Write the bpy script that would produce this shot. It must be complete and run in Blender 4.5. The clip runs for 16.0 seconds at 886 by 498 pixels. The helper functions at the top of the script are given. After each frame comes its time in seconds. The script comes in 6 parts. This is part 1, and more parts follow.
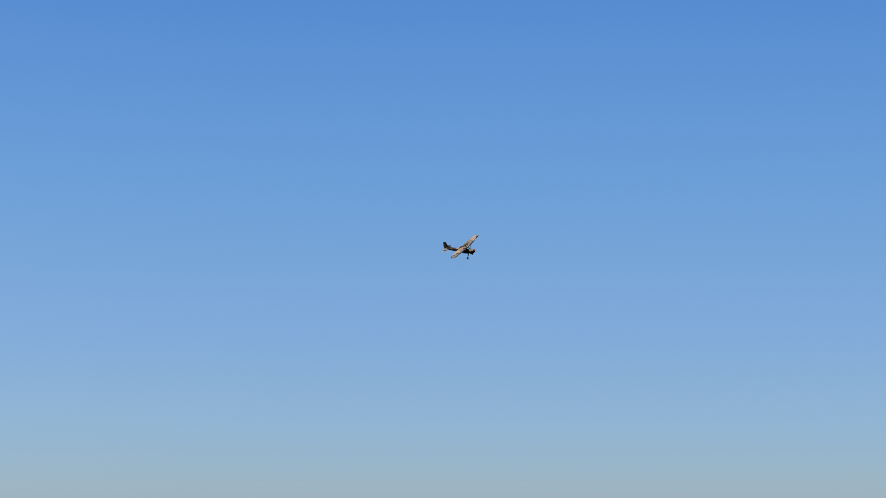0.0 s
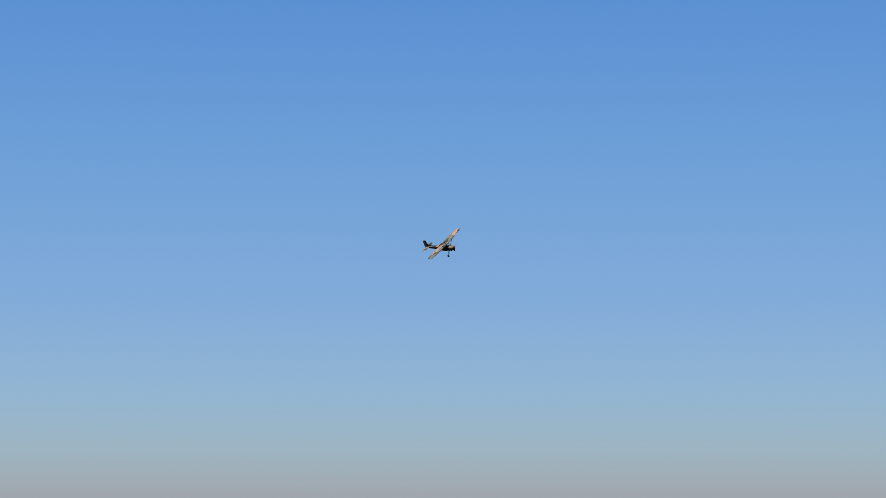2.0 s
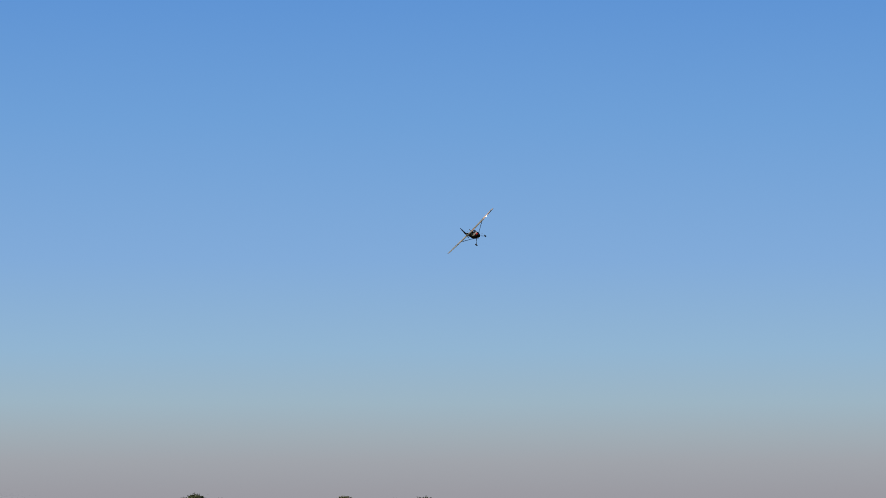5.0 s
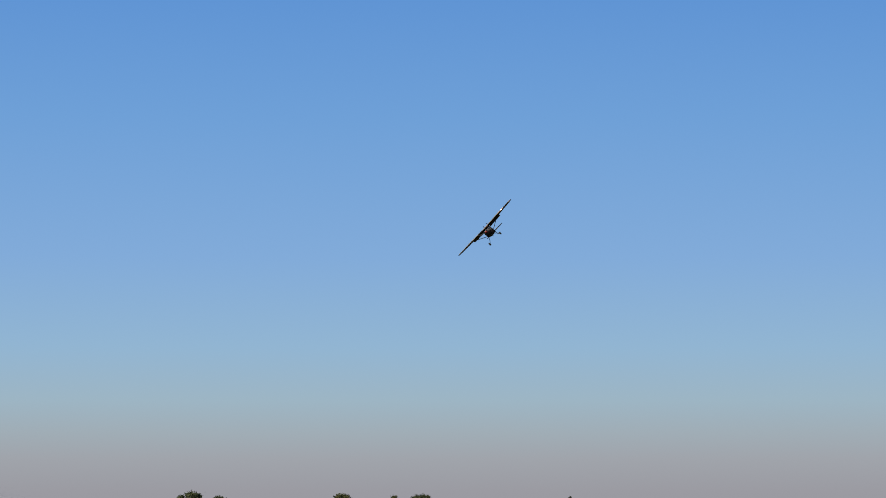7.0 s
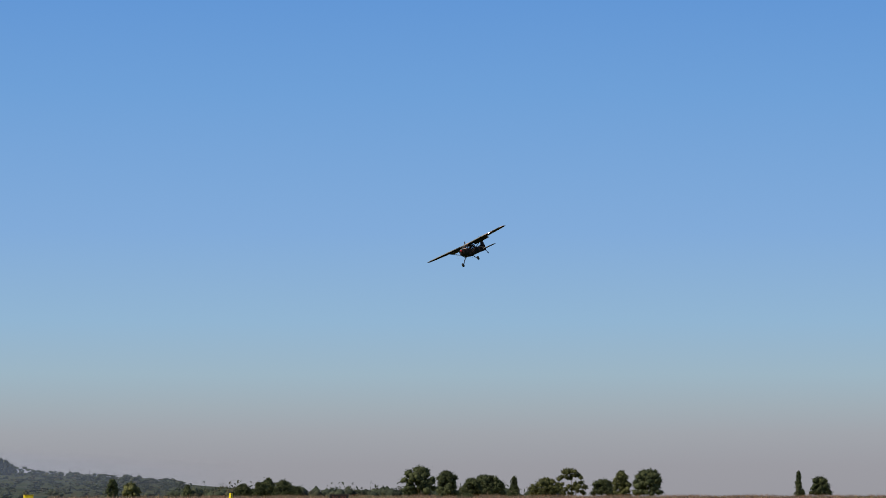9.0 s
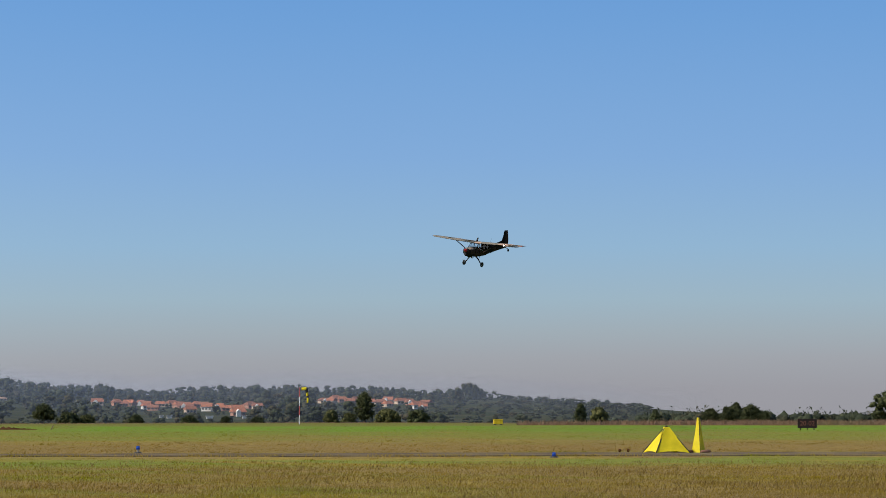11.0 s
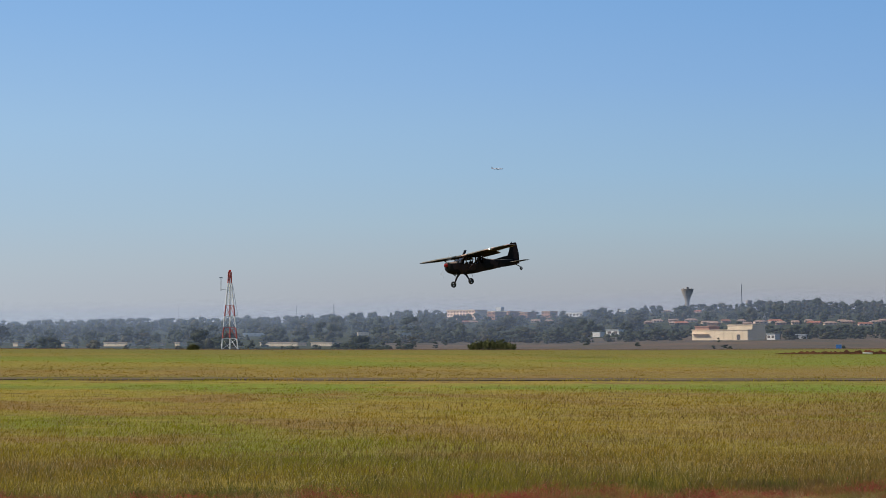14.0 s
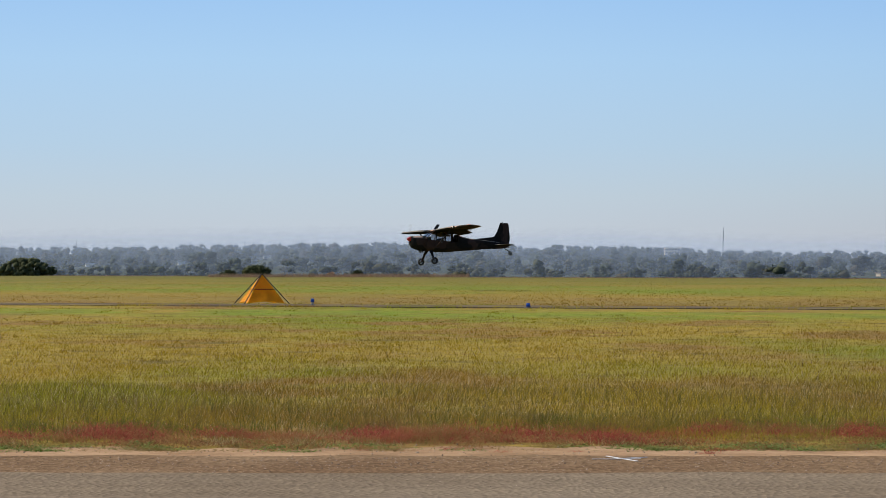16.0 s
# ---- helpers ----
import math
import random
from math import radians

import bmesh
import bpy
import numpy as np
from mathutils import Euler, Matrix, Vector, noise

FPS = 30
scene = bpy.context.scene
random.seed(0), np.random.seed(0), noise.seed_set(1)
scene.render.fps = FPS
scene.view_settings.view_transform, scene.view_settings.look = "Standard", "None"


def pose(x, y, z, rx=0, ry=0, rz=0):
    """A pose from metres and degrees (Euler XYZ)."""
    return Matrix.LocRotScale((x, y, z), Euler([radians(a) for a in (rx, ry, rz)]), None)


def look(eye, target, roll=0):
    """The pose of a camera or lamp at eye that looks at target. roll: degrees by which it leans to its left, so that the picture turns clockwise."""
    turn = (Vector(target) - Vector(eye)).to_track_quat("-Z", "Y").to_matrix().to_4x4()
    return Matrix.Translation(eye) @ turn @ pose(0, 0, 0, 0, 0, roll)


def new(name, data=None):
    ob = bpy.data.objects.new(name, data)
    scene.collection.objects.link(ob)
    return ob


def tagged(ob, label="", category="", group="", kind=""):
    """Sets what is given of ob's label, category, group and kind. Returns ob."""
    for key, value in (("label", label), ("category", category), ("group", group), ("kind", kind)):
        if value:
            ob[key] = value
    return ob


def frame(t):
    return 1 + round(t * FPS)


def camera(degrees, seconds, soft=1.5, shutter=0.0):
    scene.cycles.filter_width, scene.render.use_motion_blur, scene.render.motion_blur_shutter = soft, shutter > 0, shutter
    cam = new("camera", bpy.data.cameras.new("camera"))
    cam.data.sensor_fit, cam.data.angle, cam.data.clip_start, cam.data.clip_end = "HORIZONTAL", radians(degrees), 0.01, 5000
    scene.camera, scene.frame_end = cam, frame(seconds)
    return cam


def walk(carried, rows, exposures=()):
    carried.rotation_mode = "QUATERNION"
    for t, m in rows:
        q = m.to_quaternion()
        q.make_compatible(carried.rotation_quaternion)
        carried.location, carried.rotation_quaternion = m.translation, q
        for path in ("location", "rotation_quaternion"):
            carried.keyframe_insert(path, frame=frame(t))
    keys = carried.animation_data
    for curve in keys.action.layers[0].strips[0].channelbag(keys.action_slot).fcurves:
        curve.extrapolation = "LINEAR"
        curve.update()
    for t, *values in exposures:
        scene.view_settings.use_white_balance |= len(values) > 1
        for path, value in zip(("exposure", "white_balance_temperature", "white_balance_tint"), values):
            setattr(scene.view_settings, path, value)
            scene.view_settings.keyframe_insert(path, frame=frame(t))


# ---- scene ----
# Eye at the airfield's edge, 1.7 m over the ground; x right, y ahead, headings in degrees clockwise from y.
EYE = 1.7
cam = camera(16.53, 16.0, soft=0.8)
VIEW = [  # seconds, heading, pitch
    (0.0, 34.20, 6.500), (0.5, 35.94, 6.400), (1.0, 37.43, 6.250), (1.5, 38.87, 6.000), (2.0, 40.38, 5.750),
    (2.5, 41.84, 5.400), (3.0, 43.47, 4.970), (3.5, 44.71, 4.824), (4.0, 45.47, 4.777), (4.2, 45.66, 4.900),
    (5.25, 46.80, 4.970), (6.3, 47.10, 5.060), (6.5, 47.10, 5.060), (7.0, 46.62, 4.926), (7.5, 45.99, 4.884),
    (8.0, 45.30, 4.870), (8.2, 44.82, 4.875), (9.25, 41.45, 4.240), (10.3, 37.22, 3.506), (10.5, 36.15, 3.341),
    (11.0, 33.62, 3.038), (11.5, 31.23, 2.861), (12.0, 28.90, 2.591), (12.5, 25.94, 2.400), (13.0, 22.77, 2.143),
    (13.5, 19.26, 1.886), (14.0, 16.10, 1.624), (14.5, 12.91, 1.379), (15.0, 8.70, 1.114), (15.5, 4.83, 0.814),
    (15.9, 1.04, 0.429), (16.0, 0.00, 0.310)]
walk(cam, [(t, pose(0, 0, EYE, 90 + p, 0, -h)) for t, h, p in VIEW],
     exposures=[(0.0, 0.0), (13.0, 0.0), (14.5, -0.03), (16.0, 0.17)])


# ---- sky and sun ----
def srgb(r, g, b):
    return tuple(((c / 255 + 0.055) / 1.055) ** 2.4 if c > 10 else c / 255 / 12.92 for c in (r, g, b)) + (1,)


def set_ramp(node, stops):
    el = node.color_ramp.elements
    while len(el) > 1:
        el.remove(el[-1])
    for i, (p, c) in enumerate(stops):
        e = el[0] if i == 0 else el.new(p)
        e.position, e.color = p, c


def make_world():
    w = bpy.data.worlds.new("sky")
    scene.world = w
    w.use_nodes = True
    nt = w.node_tree
    n, link = nt.nodes, nt.links.new
    bg = n["Background"]
    sky = n.new("ShaderNodeTexSky")
    sky.sky_type, sky.sun_disc = "NISHITA", False
    sky.sun_elevation, sky.sun_rotation = radians(40), radians(-80)
    sky.air_density, sky.dust_density = 1.2, 2.0
    scale = n.new("ShaderNodeVectorMath")
    scale.operation = "SCALE"
    scale.inputs["Scale"].default_value = 0.10
    link(sky.outputs[0], scale.inputs[0])
    co = n.new("ShaderNodeTexCoord")
    xyz = n.new("ShaderNodeSeparateXYZ")
    link(co.outputs["Generated"], xyz.inputs[0])
    # smog layer: colour by elevation, from -1 to 12 degrees
    el = n.new("ShaderNodeMapRange")
    el.inputs[1].default_value, el.inputs[2].default_value = math.sin(radians(-1)), math.sin(radians(12))
    link(xyz.outputs[2], el.inputs[0])

    def p(deg):
        return (deg + 1) / 13
    away, sunward = n.new("ShaderNodeValToRGB"), n.new("ShaderNodeValToRGB")
    set_ramp(away, [(p(-1), srgb(149, 148, 154)), (p(0.4), srgb(155, 155, 162)), (p(1.0), srgb(160, 164, 171)),
                    (p(1.5), srgb(160, 173, 182)), (p(2.1), srgb(157, 181, 196)), (p(3.1), srgb(146, 181, 210)),
                    (p(4.8), srgb(130, 171, 217)), (p(7.4), srgb(111, 160, 215)), (p(9.5), srgb(97, 149, 212)),
                    (p(11.5), srgb(84, 138, 208))])
    set_ramp(sunward, [(p(-1), srgb(180, 186, 194)), (p(0.5), srgb(184, 192, 202)), (p(1.3), srgb(181, 196, 208)),
                       (p(2.3), srgb(172, 197, 218)), (p(3.9), srgb(163, 197, 228)), (p(6.0), srgb(142, 184, 230)),
                       (p(9.0), srgb(118, 166, 224)), (p(12), srgb(100, 150, 215))])
    link(el.outputs[0], away.inputs[0])
    link(el.outputs[0], sunward.inputs[0])
    side = n.new("ShaderNodeMapRange")
    side.inputs[1].default_value, side.inputs[2].default_value = math.sin(radians(32)), math.sin(radians(-2))
    side.interpolation_type = "SMOOTHSTEP"
    link(xyz.outputs[0], side.inputs[0])
    low = n.new("ShaderNodeMix")
    low.data_type = "RGBA"
    link(side.outputs[0], low.inputs[0])
    link(away.outputs[0], low.inputs[6])
    link(sunward.outputs[0], low.inputs[7])
    up = n.new("ShaderNodeMapRange")
    up.inputs[1].default_value, up.inputs[2].default_value = math.sin(radians(11)), math.sin(radians(32))
    link(xyz.outputs[2], up.inputs[0])
    mix = n.new("ShaderNodeMix")
    mix.data_type = "RGBA"
    link(up.outputs[0], mix.inputs[0])
    link(low.outputs[2], mix.inputs[6])
    link(scale.outputs[0], mix.inputs[7])
    link(mix.outputs[2], bg.inputs[0])
    bg.inputs[1].default_value = 1.0


make_world()
sun = new("sun", bpy.data.lights.new("sun", "SUN"))
sun.data.energy, sun.data.angle, sun.data.color = 4.0, radians(0.53), (1.0, 0.93, 0.82)
sun.matrix_world = look((-755, 133, 643), (0, 0, 0))


# ---- materials ----
# elevation of the ridge by heading
TOP_H = [-180, -30, -14, -8, -5, -3, -1, 1.4, 3, 5, 6.5, 8, 10, 12, 14, 15.5, 18.4, 19.5, 22.4, 24.4, 26, 27.5, 28, 29, 31.2, 33.3, 34.2, 35.2, 36.5, 38, 42, 60, 180]
TOP_E = [-0.1, 0.1, 0.18, 0.20, 0.25, 0.285, 0.30, 0.215, 0.26, 0.175, 0.125, 0.135, 0.18, 0.22, 0.26, 0.34, 0.335, 0.41, 0.50, 0.49, 0.38, 0.32, 0.25, 0.33, 0.36, 0.29, 0.27, 0.20, 0.13, 0.00, -0.25, -0.3, -0.1]


def shader(name, rough=0.7, metal=0.0, spec=0.3):
    m = bpy.data.materials.new(name)
    m.use_nodes = True
    b = m.node_tree.nodes["Principled BSDF"]
    b.inputs["Roughness"].default_value, b.inputs["Metallic"].default_value = rough, metal
    b.inputs["Specular IOR Level"].default_value = spec
    return m, m.node_tree.nodes, m.node_tree.links.new, b


def noise_node(n, link, scale, detail=4.0, vector=None, rough=0.55):
    t = n.new("ShaderNodeTexNoise")
    t.inputs["Scale"].default_value, t.inputs["Detail"].default_value, t.inputs["Roughness"].default_value = scale, detail, rough
    if vector is not None:
        link(vector, t.inputs["Vector"])
    return t


def mix_colour(n, link, fac, a, b, mode="MIX"):
    x = n.new("ShaderNodeMix")
    x.data_type, x.blend_type = "RGBA", mode
    for sock, v in ((x.inputs[0], fac), (x.inputs[6], a), (x.inputs[7], b)):
        if isinstance(v, (tuple, float, int)):
            sock.default_value = v
        else:
            link(v, sock)
    return x.outputs[2]


def step(n, link, value, lo, hi):
    r = n.new("ShaderNodeMapRange")
    r.inputs[1].default_value, r.inputs[2].default_value = lo, hi
    link(value, r.inputs[0])
    return r.outputs[0]


def add_bump(n, link, b, height, strength, distance):
    u = n.new("ShaderNodeBump")
    u.inputs["Strength"].default_value, u.inputs["Distance"].default_value = strength, distance
    link(height, u.inputs["Height"])
    link(u.outputs[0], b.inputs["Normal"])


def rgb(r, g, b):
    return (r, g, b, 1)


def two_tone(name, a, b, scale, rough=0.7, metal=0.0, fine=None, lo=0.4, hi=0.6, bump=0.0, dist=0.01, spec=0.3, obj=True):
    """Two colours mixed by noise in metres, with finer grain."""
    m, n, link, bs = shader(name, rough, metal, spec)
    co = n.new("ShaderNodeTexCoord").outputs["Object"] if obj else n.new("ShaderNodeNewGeometry").outputs["Position"]
    big = noise_node(n, link, scale, 4, co)
    col = mix_colour(n, link, step(n, link, big.outputs[0], lo, hi), rgb(*a), rgb(*b))
    small = noise_node(n, link, fine or scale * 12, 3, co)
    grain = mix_colour(n, link, 0.35, col, small.outputs[0], "OVERLAY")
    link(grain, bs.inputs["Base Color"])
    if bump:
        add_bump(n, link, bs, small.outputs[0], bump, dist)
    return m


def soft_normal(n, link, bs, geo, amount):
    """Thin blades take light like the sward they stand in."""
    up = n.new("ShaderNodeMix")
    up.data_type = "VECTOR"
    up.inputs[0].default_value = amount
    link(geo.outputs["Normal"], up.inputs[4])
    up.inputs[5].default_value = (0, 0, 1)
    link(up.outputs[1], bs.inputs["Normal"])


def thin_leaf(n, link, bs, col, amount):
    """Light also comes through a thin blade from behind."""
    tl = n.new("ShaderNodeBsdfTranslucent")
    link(col, tl.inputs["Color"])
    x = n.new("ShaderNodeMixShader")
    x.inputs[0].default_value = amount
    link(bs.outputs[0], x.inputs[1])
    link(tl.outputs[0], x.inputs[2])
    link(x.outputs[0], n["Material Output"].inputs["Surface"])


def blade_material(name, dark, light, dry=None):
    m, n, link, bs = shader(name, 0.8, 0, 0.1)
    geo = n.new("ShaderNodeNewGeometry")
    col = mix_colour(n, link, geo.outputs["Random Per Island"], rgb(*dark), rgb(*light))
    if dry:
        big = noise_node(n, link, 0.9, 4, geo.outputs["Position"])
        col = mix_colour(n, link, step(n, link, big.outputs[0], 0.48, 0.62), col, rgb(*dry))
    link(col, bs.inputs["Base Color"])
    soft_normal(n, link, bs, geo, 0.6)
    thin_leaf(n, link, bs, col, 0.5)
    return m


def leaf_material(name, dark, light, dry=None):
    m, n, link, bs = shader(name, 0.75, 0, 0.15)
    geo = n.new("ShaderNodeNewGeometry")
    big = noise_node(n, link, 0.06, 3, geo.outputs["Position"])
    col = mix_colour(n, link, geo.outputs["Random Per Island"], rgb(*dark), rgb(*light))
    if dry:
        col = mix_colour(n, link, step(n, link, big.outputs[0], 0.52, 0.68), col, rgb(*dry))
    fine = noise_node(n, link, 1.2, 4, geo.outputs["Position"])
    col = mix_colour(n, link, 0.6, col, fine.outputs[0], "OVERLAY")
    link(col, bs.inputs["Base Color"])
    add_bump(n, link, bs, fine.outputs[0], 0.8, 0.6)
    thin_leaf(n, link, bs, col, 0.25)
    return m


def island_tones(name, a, b):
    """Stones, each of its own tone."""
    m, n, link, bs = shader(name, 0.9, 0, 0.1)
    geo = n.new("ShaderNodeNewGeometry")
    link(mix_colour(n, link, geo.outputs["Random Per Island"], rgb(*a), rgb(*b)), bs.inputs["Base Color"])
    return m


def turf_colour(n, link, pos):
    """Mown veld: olive, bright green and dry brown in patches stretched along the taxiway."""
    turn = n.new("ShaderNodeMapping")
    turn.inputs["Rotation"].default_value[2] = radians(22)
    turn.inputs["Scale"].default_value = (0.9, 0.4, 1.0)
    link(pos, turn.inputs["Vector"])
    a = noise_node(n, link, 0.07, 4, turn.outputs[0])
    b = noise_node(n, link, 0.22, 2.5, turn.outputs[0], 0.5)
    c = noise_node(n, link, 2.2, 8, pos, 0.75)
    mid = noise_node(n, link, 0.45, 2.5, pos, 0.55)
    col = mix_colour(n, link, step(n, link, a.outputs[0], 0.44, 0.58), rgb(0.305, 0.215, 0.034), rgb(0.195, 0.200, 0.018))
    dot = n.new("ShaderNodeVectorMath")
    dot.operation = "DOT_PRODUCT"
    dot.inputs[1].default_value = (math.sin(radians(22)), math.cos(radians(22)), 0)
    link(pos, dot.inputs[0])
    # the short turf past the taxiway is more even
    rough = n.new("ShaderNodeMath")
    rough.operation = "MULTIPLY"
    link(step(n, link, mid.outputs[0], 0.56, 0.72), rough.inputs[0])
    link(step(n, link, dot.outputs["Value"], 150, 105), rough.inputs[1])
    dry = n.new("ShaderNodeMath")
    dry.operation = "MULTIPLY"
    link(step(n, link, b.outputs[0], 0.50, 0.60), dry.inputs[0])
    link(step(n, link, dot.outputs["Value"], 190, 120), dry.inputs[1])
    col = mix_colour(n, link, dry.outputs[0], col, rgb(0.245, 0.145, 0.038))
    col = mix_colour(n, link, rough.outputs[0], col, rgb(0.165, 0.120, 0.030))
    pale = n.new("ShaderNodeMath")
    pale.operation = "MULTIPLY"
    link(step(n, link, mid.outputs[0], 0.44, 0.30), pale.inputs[0])
    link(step(n, link, dot.outputs["Value"], 150, 105), pale.inputs[1])
    col = mix_colour(n, link, pale.outputs[0], col, rgb(0.300, 0.235, 0.042))
    # a lush belt past the taxiway and one on its near side
    ramp = n.new("ShaderNodeValToRGB")
    k = 1 / 450
    set_ramp(ramp, [(0, rgb(0, 0, 0)), (90 * k, rgb(0, 0, 0)), (98 * k, rgb(0.55, 0.55, 0.55)), (107 * k, rgb(0.5, 0.5, 0.5)), (108 * k, rgb(0, 0, 0)),
                    (215 * k, rgb(0, 0, 0)), (250 * k, rgb(0.75, 0.75, 0.75)), (290 * k, rgb(1, 1, 1)), (318 * k, rgb(1, 1, 1)), (340 * k, rgb(0.4, 0.4, 0.4)), (370 * k, rgb(0.1, 0.1, 0.1))])
    belt = n.new("ShaderNodeMath")
    belt.operation = "MULTIPLY"
    belt.inputs[1].default_value = k
    link(dot.outputs["Value"], belt.inputs[0])
    link(belt.outputs[0], ramp.inputs[0])
    dot2 = n.new("ShaderNodeVectorMath")
    dot2.operation = "DOT_PRODUCT"
    dot2.inputs[1].default_value = (math.cos(radians(22)), -math.sin(radians(22)), 0)
    link(pos, dot2.inputs[0])
    east = n.new("ShaderNodeMath")
    east.operation = "MAXIMUM"
    link(step(n, link, dot2.outputs["Value"], -10, 25), east.inputs[0])
    link(step(n, link, dot.outputs["Value"], 160, 110), east.inputs[1])
    rust = n.new("ShaderNodeMath")
    rust.operation = "MULTIPLY"
    link(step(n, link, dot2.outputs["Value"], -25, 15), rust.inputs[0])
    link(step(n, link, b.outputs[0], 0.30, 0.60), rust.inputs[1])
    col = mix_colour(n, link, rust.outputs[0], col, rgb(0.265, 0.185, 0.055))
    col = mix_colour(n, link, step(n, link, dot.outputs["Value"], 118, 400), col, rgb(0.150, 0.130, 0.026))
    # past the taxiway: a worn brown band, then a greener one
    for stops, tone in ((((0, 0), (121, 0), (128, 0.8), (150, 0.7), (172, 0)), rgb(0.235, 0.150, 0.042)), (((0, 0), (165, 0), (188, 0.75), (215, 0.7), (245, 0)), rgb(0.175, 0.215, 0.020))):
        band = n.new("ShaderNodeValToRGB")
        set_ramp(band, [(d * k, rgb(v, v, v)) for d, v in stops])
        link(belt.outputs[0], band.inputs[0])
        share = n.new("ShaderNodeMath")
        share.operation = "MULTIPLY"
        link(band.outputs[0], share.inputs[0])
        link(step(n, link, a.outputs[0], 0.30, 0.55), share.inputs[1])
        col = mix_colour(n, link, share.outputs[0], col, tone)
    belt2 = n.new("ShaderNodeMath")
    belt2.operation = "MULTIPLY"
    link(ramp.outputs[0], belt2.inputs[0])
    link(east.outputs[0], belt2.inputs[1])
    patch = n.new("ShaderNodeMath")
    patch.operation = "MULTIPLY"
    link(belt2.outputs[0], patch.inputs[0])
    link(step(n, link, b.outputs[0], 0.34, 0.52), patch.inputs[1])
    col = mix_colour(n, link, patch.outputs[0], col, rgb(0.135, 0.250, 0.012))
    return col, c


def turf_material(name, blades, tint=(1, 1, 1)):
    m, n, link, bs = shader(name, 0.85, 0, 0.1)
    geo = n.new("ShaderNodeNewGeometry")
    col, fine = turf_colour(n, link, geo.outputs["Position"])
    if blades:
        v = mix_colour(n, link, geo.outputs["Random Per Island"], rgb(0.84 * tint[0], 0.87 * tint[1], 0.60 * tint[2]), rgb(1.50 * tint[0], 1.50 * tint[1], 0.95 * tint[2]))
        col = mix_colour(n, link, 1.0, col, v, "MULTIPLY")
        soft_normal(n, link, bs, geo, 0.6)
        thin_leaf(n, link, bs, col, 0.5)
    else:
        col = mix_colour(n, link, 0.65, col, step(n, link, fine.outputs[0], 0.25, 0.75), "OVERLAY")
        add_bump(n, link, bs, fine.outputs[0], 0.7, 0.12)
    link(col, bs.inputs["Base Color"])
    return m


def camo_material(name, brown, green, dark, scale):
    """Three paints in soft-edged patches, with faded streaks."""
    m, n, link, bs = shader(name, 0.8, 0, 0.0)
    co = n.new("ShaderNodeTexCoord").outputs["Object"]
    a = noise_node(n, link, scale, 2, co)
    b = noise_node(n, link, scale * 1.3, 2, n.new("ShaderNodeTexCoord").outputs["Object"])
    off = n.new("ShaderNodeMapping")
    off.inputs["Location"].default_value = (7.3, 2.1, 4.4)
    link(co, off.inputs["Vector"])
    link(off.outputs[0], b.inputs["Vector"])
    col = mix_colour(n, link, step(n, link, a.outputs[0], 0.485, 0.515), rgb(*brown), rgb(*green))
    col = mix_colour(n, link, step(n, link, b.outputs[0], 0.555, 0.585), col, rgb(*dark))
    g = noise_node(n, link, 9, 4, co)
    col = mix_colour(n, link, 0.25, col, g.outputs[0], "OVERLAY")
    link(col, bs.inputs["Base Color"])
    return m


def plain(name, colour, rough=0.5, metal=0.0, wear=0.25, scale=6.0):
    m, n, link, bs = shader(name, rough, metal)
    co = n.new("ShaderNodeTexCoord").outputs["Object"]
    t = noise_node(n, link, scale, 4, co)
    dim = tuple(c * (1 - wear) for c in colour)
    link(mix_colour(n, link, step(n, link, t.outputs[0], 0.35, 0.65), rgb(*colour), rgb(*dim)), bs.inputs["Base Color"])
    return m


def glass_material():
    m, n, link, bs = shader("cabin_glass", 0.05, 0, 0.5)
    bs.inputs["Base Color"].default_value = rgb(0.75, 0.8, 0.85)
    bs.inputs["Transmission Weight"].default_value = 0.0
    tr = n.new("ShaderNodeBsdfTransparent")
    tr.inputs[0].default_value = rgb(0.96, 0.97, 0.98)
    x = n.new("ShaderNodeMixShader")
    lw = n.new("ShaderNodeLayerWeight")
    lw.inputs[0].default_value = 0.5
    fr = n.new("ShaderNodeMath")
    fr.operation = "POWER"
    fr.inputs[1].default_value = 4.0
    link(lw.outputs["Facing"], fr.inputs[0])
    gl = n.new("ShaderNodeBsdfGlossy")
    gl.inputs["Roughness"].default_value = 0.04
    link(fr.outputs[0], x.inputs[0])
    link(tr.outputs[0], x.inputs[1])
    link(gl.outputs[0], x.inputs[2])
    link(x.outputs[0], n["Material Output"].inputs["Surface"])
    return m


def blade_disc_material():
    """Propeller blades, thinned by their speed."""
    m, n, link, bs = shader("spinning_blade_grey", 0.5, 0.0)
    bs.inputs["Base Color"].default_value = rgb(0.34, 0.35, 0.37)
    bs.inputs["Alpha"].default_value = 0.05
    return m


def lamp_material(name, colour, strength):
    m, n, link, bs = shader(name, 0.3)
    bs.inputs["Emission Color"].default_value = rgb(*colour)
    bs.inputs["Emission Strength"].default_value = strength
    return m


